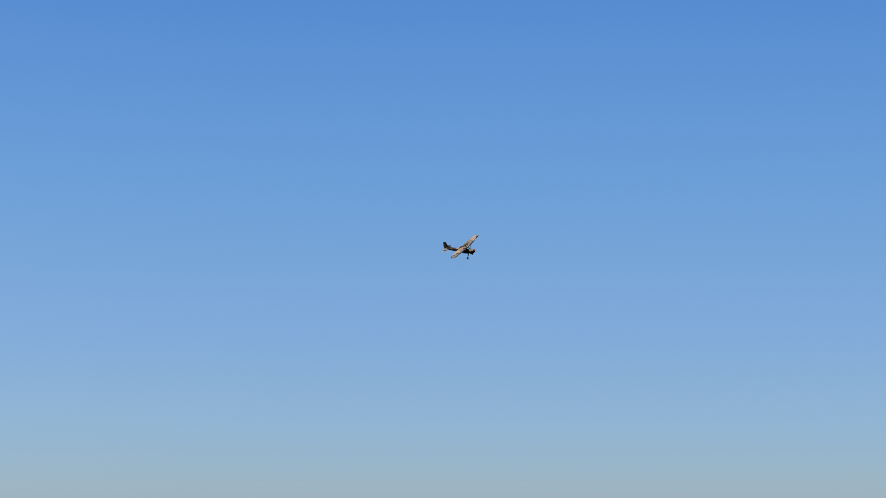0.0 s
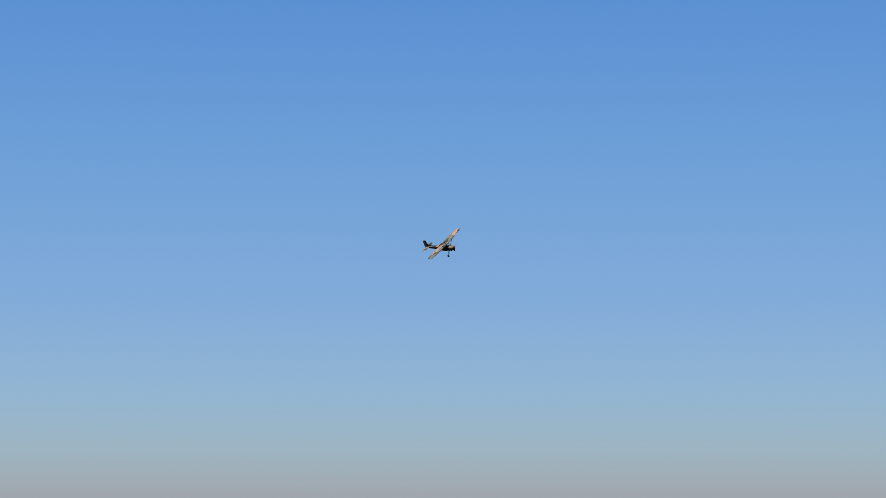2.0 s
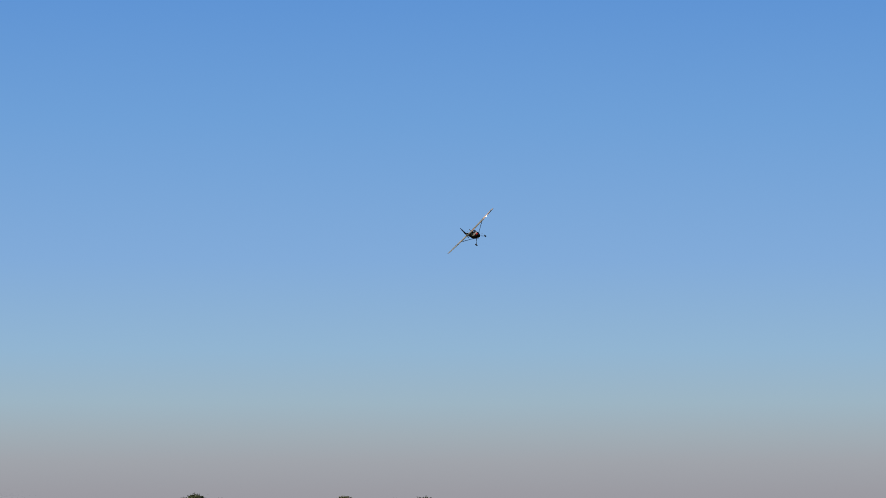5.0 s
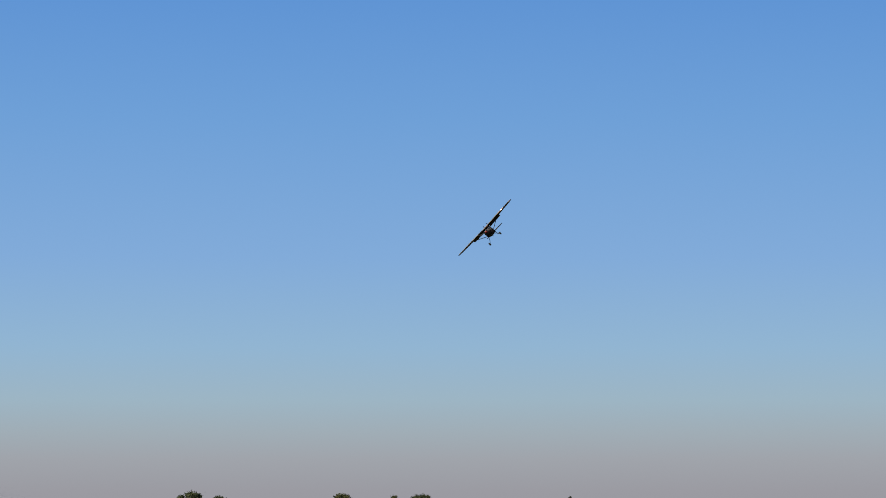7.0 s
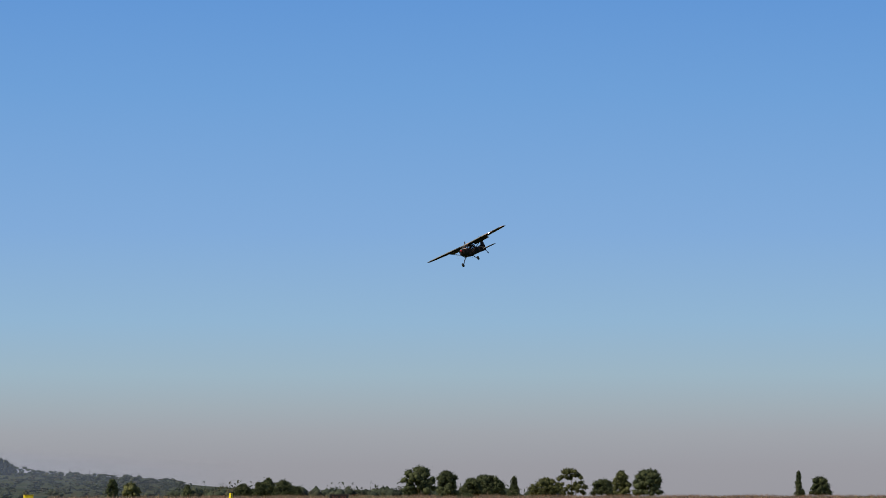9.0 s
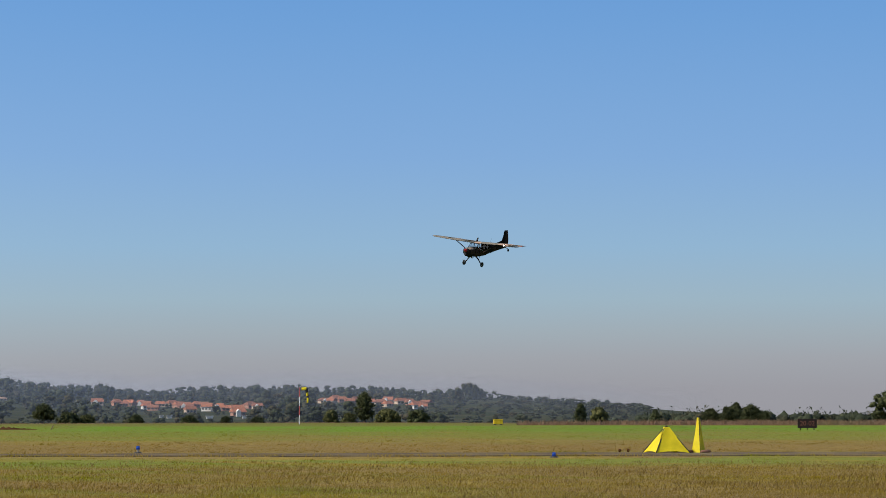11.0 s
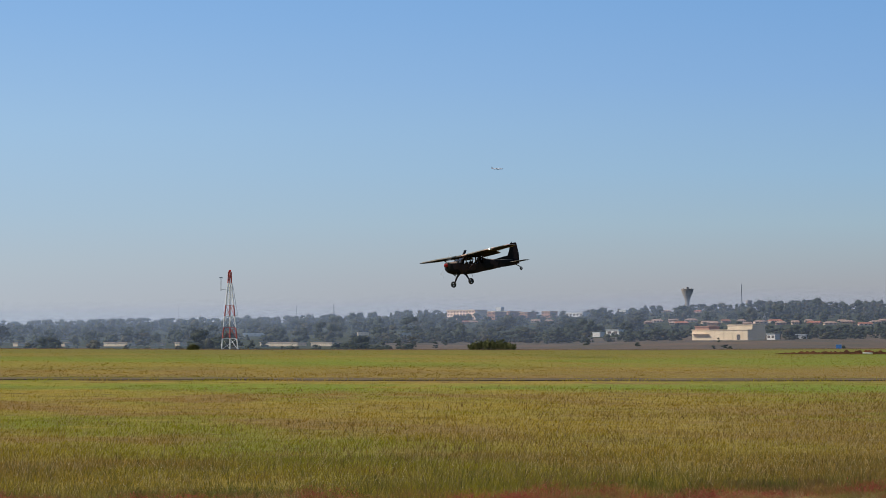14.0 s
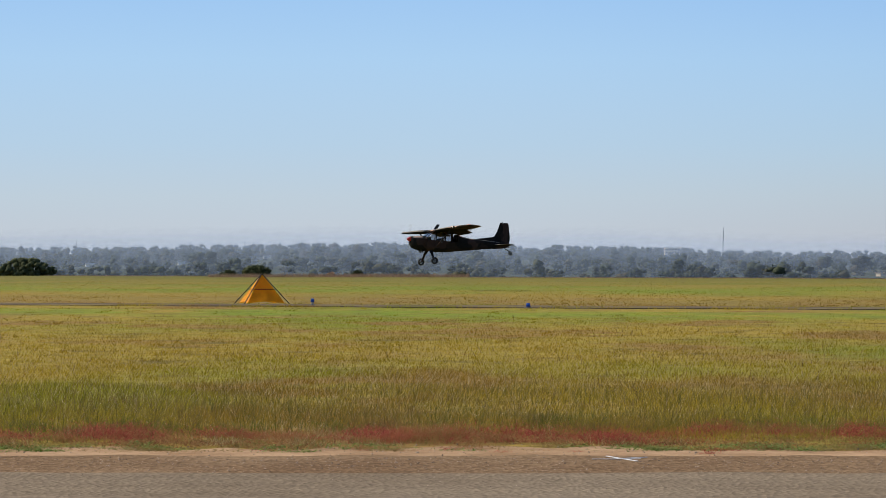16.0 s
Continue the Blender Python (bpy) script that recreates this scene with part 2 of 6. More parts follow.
def cloth_material(name, colour, through_light=0.4):
    """Thin tent cloth that lets some light through."""
    m, n, link, bs = shader(name, 0.6, 0, 0.25)
    co = n.new("ShaderNodeTexCoord").outputs["Object"]
    t = noise_node(n, link, 2.5, 4, co)
    col = mix_colour(n, link, step(n, link, t.outputs[0], 0.3, 0.7), rgb(*colour), rgb(*(c * 0.8 for c in colour)))
    link(col, bs.inputs["Base Color"])
    add_bump(n, link, bs, t.outputs[0], 0.5, 0.08)
    tl = n.new("ShaderNodeBsdfTranslucent")
    link(col, tl.inputs[0])
    x = n.new("ShaderNodeMixShader")
    x.inputs[0].default_value = through_light
    link(bs.outputs[0], x.inputs[1])
    link(tl.outputs[0], x.inputs[2])
    link(x.outputs[0], n["Material Output"].inputs["Surface"])
    return m


def haze_material(name, density, reach):
    """A see-through sheet that stands in for smog haze, lit by sun and sky, reach metres off, thinning out over the
    ridge.
    """
    m, n, link, bs = shader(name, 1.0, 0, 0.0)
    n.remove(bs)
    xyz = n.new("ShaderNodeSeparateXYZ")
    link(n.new("ShaderNodeNewGeometry").outputs["Position"], xyz.inputs[0])
    side = n.new("ShaderNodeMath")
    side.operation = "DIVIDE"
    link(xyz.outputs[0], side.inputs[0])
    link(xyz.outputs[1], side.inputs[1])
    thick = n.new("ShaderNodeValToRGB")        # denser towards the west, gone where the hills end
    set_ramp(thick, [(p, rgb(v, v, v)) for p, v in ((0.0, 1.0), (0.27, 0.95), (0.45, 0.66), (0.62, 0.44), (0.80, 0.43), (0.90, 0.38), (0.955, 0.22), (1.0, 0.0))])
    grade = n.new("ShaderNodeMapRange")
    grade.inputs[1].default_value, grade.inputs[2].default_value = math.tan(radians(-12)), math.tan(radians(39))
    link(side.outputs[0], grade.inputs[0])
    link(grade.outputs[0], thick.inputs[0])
    a, b = math.tan(radians(-12)), math.tan(radians(39))
    crest = n.new("ShaderNodeValToRGB")        # the ridge line, over which the sheet thins out
    set_ramp(crest, [((math.tan(radians(h)) - a) / (b - a), rgb(e + 0.3, e + 0.3, e + 0.3)) for h, e in zip(TOP_H, TOP_E) if -12 < h < 39])
    link(grade.outputs[0], crest.inputs[0])
    over = n.new("ShaderNodeMath")             # degrees over the ridge
    over.operation = "MULTIPLY_ADD"
    over.inputs[1].default_value, over.inputs[2].default_value = math.degrees(1 / reach), 0.3 - math.degrees(EYE / reach)
    link(xyz.outputs[2], over.inputs[0])
    rise = n.new("ShaderNodeMath")
    rise.operation = "SUBTRACT"
    link(over.outputs[0], rise.inputs[0])
    link(crest.outputs[0], rise.inputs[1])
    fade = n.new("ShaderNodeMapRange")
    fade.inputs[1].default_value, fade.inputs[2].default_value = 0.12, 0.56
    fade.inputs[3].default_value, fade.inputs[4].default_value = density, 0.0
    fade.interpolation_type = "SMOOTHSTEP"
    link(rise.outputs[0], fade.inputs[0])
    amount = n.new("ShaderNodeMath")
    amount.operation = "MULTIPLY"
    link(fade.outputs[0], amount.inputs[0])
    link(thick.outputs[0], amount.inputs[1])
    d, tl, tr = n.new("ShaderNodeBsdfDiffuse"), n.new("ShaderNodeBsdfTranslucent"), n.new("ShaderNodeBsdfTransparent")
    tint = n.new("ShaderNodeValToRGB")         # haze brightness put into the colour, paler towards the sun's side
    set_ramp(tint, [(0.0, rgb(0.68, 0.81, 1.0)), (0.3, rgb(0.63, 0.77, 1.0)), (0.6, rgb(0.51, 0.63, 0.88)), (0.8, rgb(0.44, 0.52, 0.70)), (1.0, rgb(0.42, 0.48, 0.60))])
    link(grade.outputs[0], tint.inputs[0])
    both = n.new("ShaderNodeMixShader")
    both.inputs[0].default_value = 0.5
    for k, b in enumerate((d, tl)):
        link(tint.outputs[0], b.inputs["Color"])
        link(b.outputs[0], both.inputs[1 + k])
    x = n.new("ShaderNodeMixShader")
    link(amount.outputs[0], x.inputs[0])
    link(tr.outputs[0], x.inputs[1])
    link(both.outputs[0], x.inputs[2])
    link(x.outputs[0], n["Material Output"].inputs["Surface"])
    return m


def roof_tiles():
    """Clay tiles, redder or browner from house to house, with lichen."""
    m, n, link, bs = shader("clay_roof_tiles", 0.85, 0, 0.15)
    info = n.new("ShaderNodeObjectInfo")
    co = n.new("ShaderNodeTexCoord").outputs["Object"]
    col = mix_colour(n, link, info.outputs["Random"], rgb(0.24, 0.105, 0.070), rgb(0.40, 0.150, 0.085))
    t = noise_node(n, link, 0.7, 5, co, 0.65)
    col = mix_colour(n, link, step(n, link, t.outputs[0], 0.48, 0.68), col, rgb(0.17, 0.10, 0.075))
    link(col, bs.inputs["Base Color"])
    add_bump(n, link, bs, t.outputs[0], 0.5, 0.1)
    return m


def chip_seal(name, a, b, contrast):
    """Stone chips in bitumen: patches, chips a few centimetres wide, tyre polish along the road."""
    m, n, link, bs = shader(name, 0.95, 0, 0.0)
    co = n.new("ShaderNodeTexCoord").outputs["Object"]
    big = noise_node(n, link, 0.35, 4, co)
    col = mix_colour(n, link, step(n, link, big.outputs[0], 0.35, 0.65), rgb(*a), rgb(*b))
    stretch = n.new("ShaderNodeMapping")
    stretch.inputs["Scale"].default_value = (0.15, 2.2, 1)
    link(co, stretch.inputs["Vector"])
    lane = noise_node(n, link, 1.0, 3, stretch.outputs[0])
    col = mix_colour(n, link, 0.22, col, lane.outputs[0], "OVERLAY")
    chips = n.new("ShaderNodeTexVoronoi")
    chips.inputs["Scale"].default_value = 22
    link(co, chips.inputs["Vector"])
    bw = n.new("ShaderNodeRGBToBW")
    link(chips.outputs["Color"], bw.inputs[0])
    col = mix_colour(n, link, contrast, col, step(n, link, bw.outputs[0], -0.1, 1.1), "OVERLAY")
    link(col, bs.inputs["Base Color"])
    add_bump(n, link, bs, chips.outputs["Distance"], 0.7, 0.02)
    return m


TURF = turf_material("turf", False)
BLADES = turf_material("grass_blades", True)
DARK_BLADES = turf_material("tussock_blades", True, (0.95, 0.88, 0.78))
RED_WEED = blade_material("red_weed", (0.19, 0.034, 0.026), (0.50, 0.13, 0.085), (0.30, 0.16, 0.060))
GREEN_WEED = blade_material("green_weed", (0.07, 0.11, 0.020), (0.30, 0.35, 0.11), (0.26, 0.17, 0.07))
STALK = blade_material("seed_stalk", (0.17, 0.10, 0.04), (0.58, 0.46, 0.22))
TALL = blade_material("tall_grass_blades", (0.080, 0.076, 0.015), (0.23, 0.20, 0.045), (0.22, 0.14, 0.045))
RUSTY = blade_material("rusty_tuft_blades", (0.085, 0.052, 0.018), (0.46, 0.33, 0.115), (0.20, 0.11, 0.035))
STRAW = blade_material("straw", (0.50, 0.40, 0.20), (0.70, 0.60, 0.36))
RUST_WEED = blade_material("rust_weed", (0.13, 0.052, 0.022), (0.44, 0.25, 0.10), (0.20, 0.18, 0.045))
TUFT = blade_material("verge_tuft", (0.085, 0.095, 0.018), (0.20, 0.205, 0.04), (0.19, 0.12, 0.05))
REED = leaf_material("dry_reed", (0.26, 0.15, 0.10), (0.40, 0.26, 0.16), (0.30, 0.22, 0.12))
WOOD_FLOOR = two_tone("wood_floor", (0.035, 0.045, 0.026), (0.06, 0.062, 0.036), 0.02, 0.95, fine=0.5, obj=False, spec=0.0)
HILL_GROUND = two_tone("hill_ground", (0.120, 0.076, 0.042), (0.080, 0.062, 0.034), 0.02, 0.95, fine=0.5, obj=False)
WOODS = leaf_material("gum_tree_leaves", (0.027, 0.036, 0.023), (0.074, 0.088, 0.050), (0.100, 0.084, 0.048))
LEAF_DARK = leaf_material("dark_leaves", (0.036, 0.046, 0.020), (0.095, 0.105, 0.045))
LEAF_LIGHT = leaf_material("light_leaves", (0.055, 0.060, 0.022), (0.135, 0.135, 0.050))
REED_RED = leaf_material("pink_reed", (0.24, 0.125, 0.080), (0.40, 0.24, 0.15), (0.30, 0.20, 0.10))
BARK = two_tone("bark", (0.12, 0.09, 0.06), (0.22, 0.17, 0.12), 3, 0.9)
ROAD_MAT = chip_seal("chip_seal_asphalt", (0.168, 0.106, 0.062), (0.225, 0.150, 0.090), 0.5)
LANE_MAT = chip_seal("worn_asphalt", (0.190, 0.146, 0.102), (0.220, 0.172, 0.122), 0.3)
TAXI_MAT = two_tone("old_tarmac", (0.125, 0.098, 0.072), (0.19, 0.150, 0.090), 0.35, 0.9, fine=5, spec=0.0)
SAND = two_tone("pale_sand", (0.42, 0.275, 0.165), (0.30, 0.19, 0.11), 0.8, 0.95, fine=14, bump=0.8, dist=0.03, spec=0.0)
PEBBLE = island_tones("pebble", (0.10, 0.075, 0.06), (0.46, 0.36, 0.27))
CHIP = island_tones("road_chip", (0.075, 0.055, 0.042), (0.36, 0.27, 0.20))
SOIL = two_tone("red_soil", (0.12, 0.052, 0.028), (0.055, 0.027, 0.017), 0.9, 0.95, fine=5, bump=0.8, dist=0.1, spec=0.0)
# one camouflage in two tones: shaded sides and bellies, then sunlit tops
CAMO_SHADED = camo_material("camouflage_shaded", (0.044, 0.029, 0.027), (0.015, 0.014, 0.014), (0.025, 0.019, 0.018), 0.65)
CAMO_SUNLIT = camo_material("camouflage_sunlit", (0.38, 0.265, 0.205), (0.19, 0.175, 0.15), (0.060, 0.062, 0.054), 0.62)
FADED_RED = plain("faded_red_paint", (0.42, 0.085, 0.07), 0.6)
RED_PAINT = plain("red_paint", (0.62, 0.03, 0.025), 0.4)
SPINNER_RED = plain("spinner_red", (0.38, 0.02, 0.02), 0.4)
WHITE_PAINT = plain("white_paint", (0.75, 0.74, 0.72), 0.5)
TYRE = plain("tyre_rubber", (0.02, 0.02, 0.02), 0.85)
STEEL = plain("dark_steel", (0.07, 0.07, 0.07), 0.5, 0.4)
# airliner tone with the haze of distance mixed into its colour
HAZED_HULL = plain("haze_tinted_airliner", (0.66, 0.70, 0.78), 0.6)
GREY_METAL = plain("grey_metal", (0.4, 0.4, 0.4), 0.4, 0.6)
GLASS = glass_material()
PROP = blade_disc_material()
LAND_LIGHT = lamp_material("landing_lamp", (1.0, 0.93, 0.82), 60)
YELLOW_CLOTH = cloth_material("yellow_cloth", (0.84, 0.68, 0.02), 0.15)
ORANGE_CLOTH = cloth_material("orange_cloth", (0.90, 0.36, 0.005))
YELLOW_PAINT = plain("yellow_paint", (0.78, 0.55, 0.02), 0.5)
BLACK = plain("black_tape", (0.02, 0.02, 0.02), 0.6)
BLUE_GLASS = plain("blue_lens", (0.025, 0.08, 0.42), 0.15)
SIGN_DARK = plain("dark_sign_face", (0.022, 0.010, 0.009), 0.6)
SIGN_INK = plain("faded_red_ink", (0.24, 0.085, 0.065), 0.6)
TILE_ROOF = roof_tiles()
DULL_ROOF = two_tone("dull_tan_roof", (0.36, 0.25, 0.18), (0.24, 0.15, 0.11), 0.3, 0.8, fine=3)
CREAM_WALL = two_tone("cream_plaster", (0.74, 0.58, 0.40), (0.66, 0.52, 0.35), 0.2, 0.85, fine=2)
TAN_WALL = two_tone("tan_plaster", (0.56, 0.42, 0.31), (0.49, 0.37, 0.27), 0.2, 0.85, fine=2)
COLLEGE_WALL = two_tone("pinkish_plaster", (0.78, 0.54, 0.39), (0.70, 0.48, 0.34), 0.2, 0.85, fine=2)
BRICK_WALL = two_tone("brick_wall", (0.42, 0.22, 0.15), (0.34, 0.18, 0.12), 0.2, 0.85, fine=3)
WHITE_WALL = two_tone("white_plaster", (0.66, 0.63, 0.58), (0.58, 0.55, 0.50), 0.2, 0.85, fine=2)
CONCRETE = two_tone("concrete", (0.33, 0.29, 0.26), (0.27, 0.24, 0.22), 0.15, 0.9, fine=1.5)
METAL_ROOF = plain("sheet_metal_roof", (0.72, 0.72, 0.70), 0.35, 0.2)
DARK_GLASS = plain("dark_window", (0.13, 0.11, 0.10), 0.25)
SANDBAG = two_tone("sandbag", (0.24, 0.115, 0.075), (0.17, 0.09, 0.06), 6, 0.95)
BLUE_PAINT = plain("blue_paint", (0.08, 0.22, 0.55), 0.5)


# ---- building helpers ----
def mesh_of(name, verts, faces, smooth=False):
    me = bpy.data.meshes.new(name)
    me.from_pydata([tuple(v) for v in verts], [], faces)
    if smooth:
        for p in me.polygons:
            p.use_smooth = True
    return me


def part(name, data, material, parent=None, label="", m=None, smooth=False):
    """Link a bmesh or mesh as one object, under a thing or part if given."""
    if isinstance(data, bmesh.types.BMesh):
        bmesh.ops.recalc_face_normals(data, faces=data.faces)
        me = bpy.data.meshes.new(name)
        data.to_mesh(me)
        data.free()
    else:
        me = data
    if smooth:
        for p in me.polygons:
            p.use_smooth = True
    if not me.materials:
        me.materials.append(material)
    ob = new(name, me)
    if parent is not None:
        ob.parent = parent
    if m is not None:
        ob.matrix_basis = m
    return tagged(ob, label) if label else ob


def box(bm, x0, x1, y0, y1, z0, z1, bevel=0.0):
    r = bmesh.ops.create_cube(bm, size=1, matrix=Matrix.Translation(((x0 + x1) / 2, (y0 + y1) / 2, (z0 + z1) / 2)) @ Matrix.Diagonal((x1 - x0, y1 - y0, z1 - z0, 1)))
    if bevel:
        edges = list({e for v in r["verts"] for e in v.link_edges})
        bmesh.ops.bevel(bm, geom=edges, offset=bevel, segments=1, affect="EDGES")
    return bm


def boxed(*a, **k):
    return box(bmesh.new(), *a, **k)


def rod(bm, a, b, r0, r1=None, seg=8):
    a, b = Vector(a), Vector(b)
    d = b - a
    m = Matrix.Translation((a + b) / 2) @ d.to_track_quat("Z", "Y").to_matrix().to_4x4()
    bmesh.ops.create_cone(bm, cap_ends=True, segments=seg, radius1=r0, radius2=r0 if r1 is None else r1, depth=d.length, matrix=m)
    return bm


def rodded(*a, **k):
    return rod(bmesh.new(), *a, **k)


def loft(rings):
    """A skin over rings of equal count, with ends closed."""
    k = len(rings[0])
    verts = [v for r in rings for v in r]
    faces = [(i * k + j, i * k + (j + 1) % k, (i + 1) * k + (j + 1) % k, (i + 1) * k + j) for i in range(len(rings) - 1) for j in range(k)]
    faces += [tuple(range(k))[::-1], tuple((len(rings) - 1) * k + j for j in range(k))]
    bm = bmesh.new()
    vs = [bm.verts.new(v) for v in verts]
    for q in faces:
        bm.faces.new([vs[i] for i in q])
    return bm


def at(heading, r, z=0.0):
    return Vector((r * math.sin(radians(heading)), r * math.cos(radians(heading)), z))


def empty(name, m, label, category, group="", kind=""):
    e = new(name)
    e.matrix_basis = m
    return tagged(e, label, category, group, kind)


# ---- ground ----
RIM_H = [-180, -14, -8, 0, 6, 12, 20, 26, 33, 38, 60, 180]
RIM_R = [500, 540, 520, 440, 410, 365, 355, 410, 440, 385, 385, 500]
RIDGE = 2700.0


def ground_z(h, r):
    rim = np.interp(h, RIM_H, RIM_R)
    top = EYE + RIDGE * math.tan(radians(np.interp(h, TOP_H, TOP_E)))
    if r <= rim:
        return 0.0
    foot = -9.0
    if r < rim + 220:
        u = (r - rim) / 220
        return foot * (u * u * (3 - 2 * u))
    if r < 1000:
        return foot
    if r < RIDGE:
        u = (r - 1000) / (RIDGE - 1000)
        return foot + (top - foot) * (u ** 0.9)
    return top - (r - RIDGE) * 0.004


def hill_spot(h, elev):
    """Where the slope shows at this elevation over the horizon: distance and height."""
    for r in range(1000, 2701, 10):
        z = ground_z(h, r)
        if math.degrees(math.atan2(z - EYE, r)) >= elev:
            return float(r), z
    return RIDGE, ground_z(h, RIDGE)


def make_ground():
    heads = sorted(set(list(range(-180, -15, 6)) + [x * 0.5 for x in range(-30, 121)] + list(range(61, 180, 6))))
    radii = [2, 8, 16, 24, 32, 45, 60, 80, 100, 130, 160, 200, 240, 280, 310, 335, 350, 360, 370, 380, 390, 400, 410, 420, 430, 440, 455, 470, 490, 510, 530,
             560, 600, 650, 720, 800, 900, 1000, 1150, 1300, 1500, 1700, 1900, 2100, 2300, 2500, 2650, 2700, 2900, 3300, 3900, 4900]
    verts = [(0, 0, 0)]
    for h in heads:
        for r in radii:
            z = ground_z(h, r)
            if r < 330:
                z += 0.02 * noise.noise((r * math.sin(radians(h)) * 0.05, r * math.cos(radians(h)) * 0.05, 0)) - 0.02
            verts.append(at(h, r, z))
    nr, nh = len(radii), len(heads)
    faces, mats = [], []
    for i in range(nh):
        j = (i + 1) % nh
        faces.append((0, 1 + i * nr, 1 + j * nr))
        mats.append(0)
        for k in range(nr - 1):
            faces.append((1 + i * nr + k, 1 + i * nr + k + 1, 1 + j * nr + k + 1, 1 + j * nr + k))
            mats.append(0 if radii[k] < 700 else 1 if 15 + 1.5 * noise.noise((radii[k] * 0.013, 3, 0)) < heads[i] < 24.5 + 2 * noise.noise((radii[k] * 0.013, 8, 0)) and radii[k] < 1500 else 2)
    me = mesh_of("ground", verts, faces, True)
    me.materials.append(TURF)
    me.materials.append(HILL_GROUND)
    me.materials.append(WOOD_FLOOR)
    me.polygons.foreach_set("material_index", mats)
    me.update()
    tagged(new("ground", me), "mown airfield grass falling away to wooded hills", "ground", kind="structure")


def slab(name, corners, z, thick, material, label, category):
    n = len(corners)
    verts = [(x, y, z) for x, y in corners] + [(x, y, z - thick) for x, y in corners]
    faces = [tuple(range(n))] + [(i, n + i, n + (i + 1) % n, (i + 1) % n) for i in range(n)]
    ob = part(name, mesh_of(name, verts, faces), material)
    return tagged(ob, label, category, kind="structure")


def ragged(x0, x1, y, amp, stepx, seed):
    rng = random.Random(seed)
    out, x = [], x0
    while x <= x1:
        out.append((x, y + rng.uniform(-amp, amp)))
        x += stepx
    return out


ACROSS = Vector((math.sin(radians(22)), math.cos(radians(22))))   # away from the eye, square to the runway
ALONG = Vector((math.cos(radians(22)), -math.sin(radians(22))))


def taxi_edge(s):
    """The taxiway's near edge, which the grass creeps over towards the west."""
    return 111.2 + 4.2 * np.clip((38 - s) / 30, 0, 1)


def make_paving():
    sand = [(-40, 26.2), (60, 26.2)] + ragged(-40, 60, 28.1, 0.45, 0.5, 3)[::-1]
    slab("sand_verge", sand, 0.015, 0.1, SAND, "pale sandy verge beside the taxi road", "verge")
    road = [(-40, -8), (60, -8)] + ragged(-40, 60, 26.75, 0.14, 0.4, 4)[::-1]
    slab("road", road, 0.035, 0.15, ROAD_MAT, "brown-grey chip-seal taxi road", "road")
    lane = [(-40, -4), (60, -4)] + ragged(-40, 60, 24.5, 0.16, 0.9, 5)[::-1]
    slab("road_lane", lane, 0.040, 0.02, LANE_MAT, "smoother grey worn lane of the taxi road", "road")
    rng = random.Random(9)
    near = [ACROSS * (float(taxi_edge(s)) + rng.uniform(-0.7, 0.7)) + ALONG * s for s in range(-160, 240, 3)]
    far = [ACROSS * (121.3 + rng.uniform(-0.6, 0.6)) + ALONG * s for s in range(-160, 240, 3)]
    slab("taxiway", [tuple(v) for v in near] + [tuple(v) for v in far[::-1]], 0.012, 0.1, TAXI_MAT, "narrow dark tarmac taxiway across the grass", "taxiway")


def blades(name, n, spots, height, width, lean, material, label, category, seed, spread=0.28, lift=0.0):
    """Many tapered blades in one mesh: spots(rng, n) gives x, y; height and width follow the distance."""
    rng = np.random.default_rng(seed)
    x, y = spots(rng, n)
    n = len(x)
    r = np.hypot(x, y)
    h = height(rng, r, x, y)
    w = width(rng, r)
    turn = rng.uniform(0, 2 * math.pi, n)
    side = np.c_[np.cos(turn), np.sin(turn) * 0.5]
    tilt = np.c_[rng.normal(lean, spread, n), rng.normal(0, spread, n)] * (h * (0.5 if lift else 1.0))[:, None]
    base = np.c_[x, y]
    v = np.zeros((n, 3, 3), np.float32)
    v[:, 0, :2], v[:, 1, :2] = base - side * w[:, None] / 2, base + side * w[:, None] / 2
    v[:, 2, :2] = base + tilt
    foot = rng.uniform(0, lift, n) * h         # leaves set up along a stem
    v[:, :2, 2] = (foot - 0.03 * (lift == 0))[:, None]
    v[:, 2, 2] = np.maximum(foot + (h - foot) * (0.45 if lift else 1.0), 0.01)
    me = bpy.data.meshes.new(name)
    me.vertices.add(n * 3)
    me.vertices.foreach_set("co", v.ravel())
    me.loops.add(n * 3)
    me.loops.foreach_set("vertex_index", np.arange(n * 3, dtype=np.int32))
    me.polygons.add(n)
    me.polygons.foreach_set("loop_start", np.arange(n, dtype=np.int32) * 3)
    me.update(calc_edges=True)
    me.materials.append(material)
    return tagged(new(name, me), label, category, kind="stuff")


def fan(h0, h1, r0, r1, clear=True):
    """Spots spread evenly as seen from the eye."""
    def spots(rng, n):
        h = np.radians(rng.uniform(h0, h1, n))
        lo = np.interp(np.degrees(h), [-12, 20, 30, 37, 48], [r0, r0, max(r0, 37), max(r0, 45), max(r0, 72)])
        r = 1 / (1 / r1 + rng.uniform(0, 1, n) * (1 / lo - 1 / r1))
        x, y = r * np.sin(h), r * np.cos(h)
        d = x * ACROSS[0] + y * ACROSS[1]
        edge = 0.9 * np.sin(x * 0.7) + 0.8 * np.sin(x * 2.3) + rng.exponential(0.8, n)
        keep = (y > 29.9 + 0.8 * np.sin(x * 1.7) * np.sin(x * 0.6)) & ((d < taxi_edge(x * ALONG[0] + y * ALONG[1]) + edge) | (d > 121.4 - edge))
        return x[keep], y[keep]
    return spots


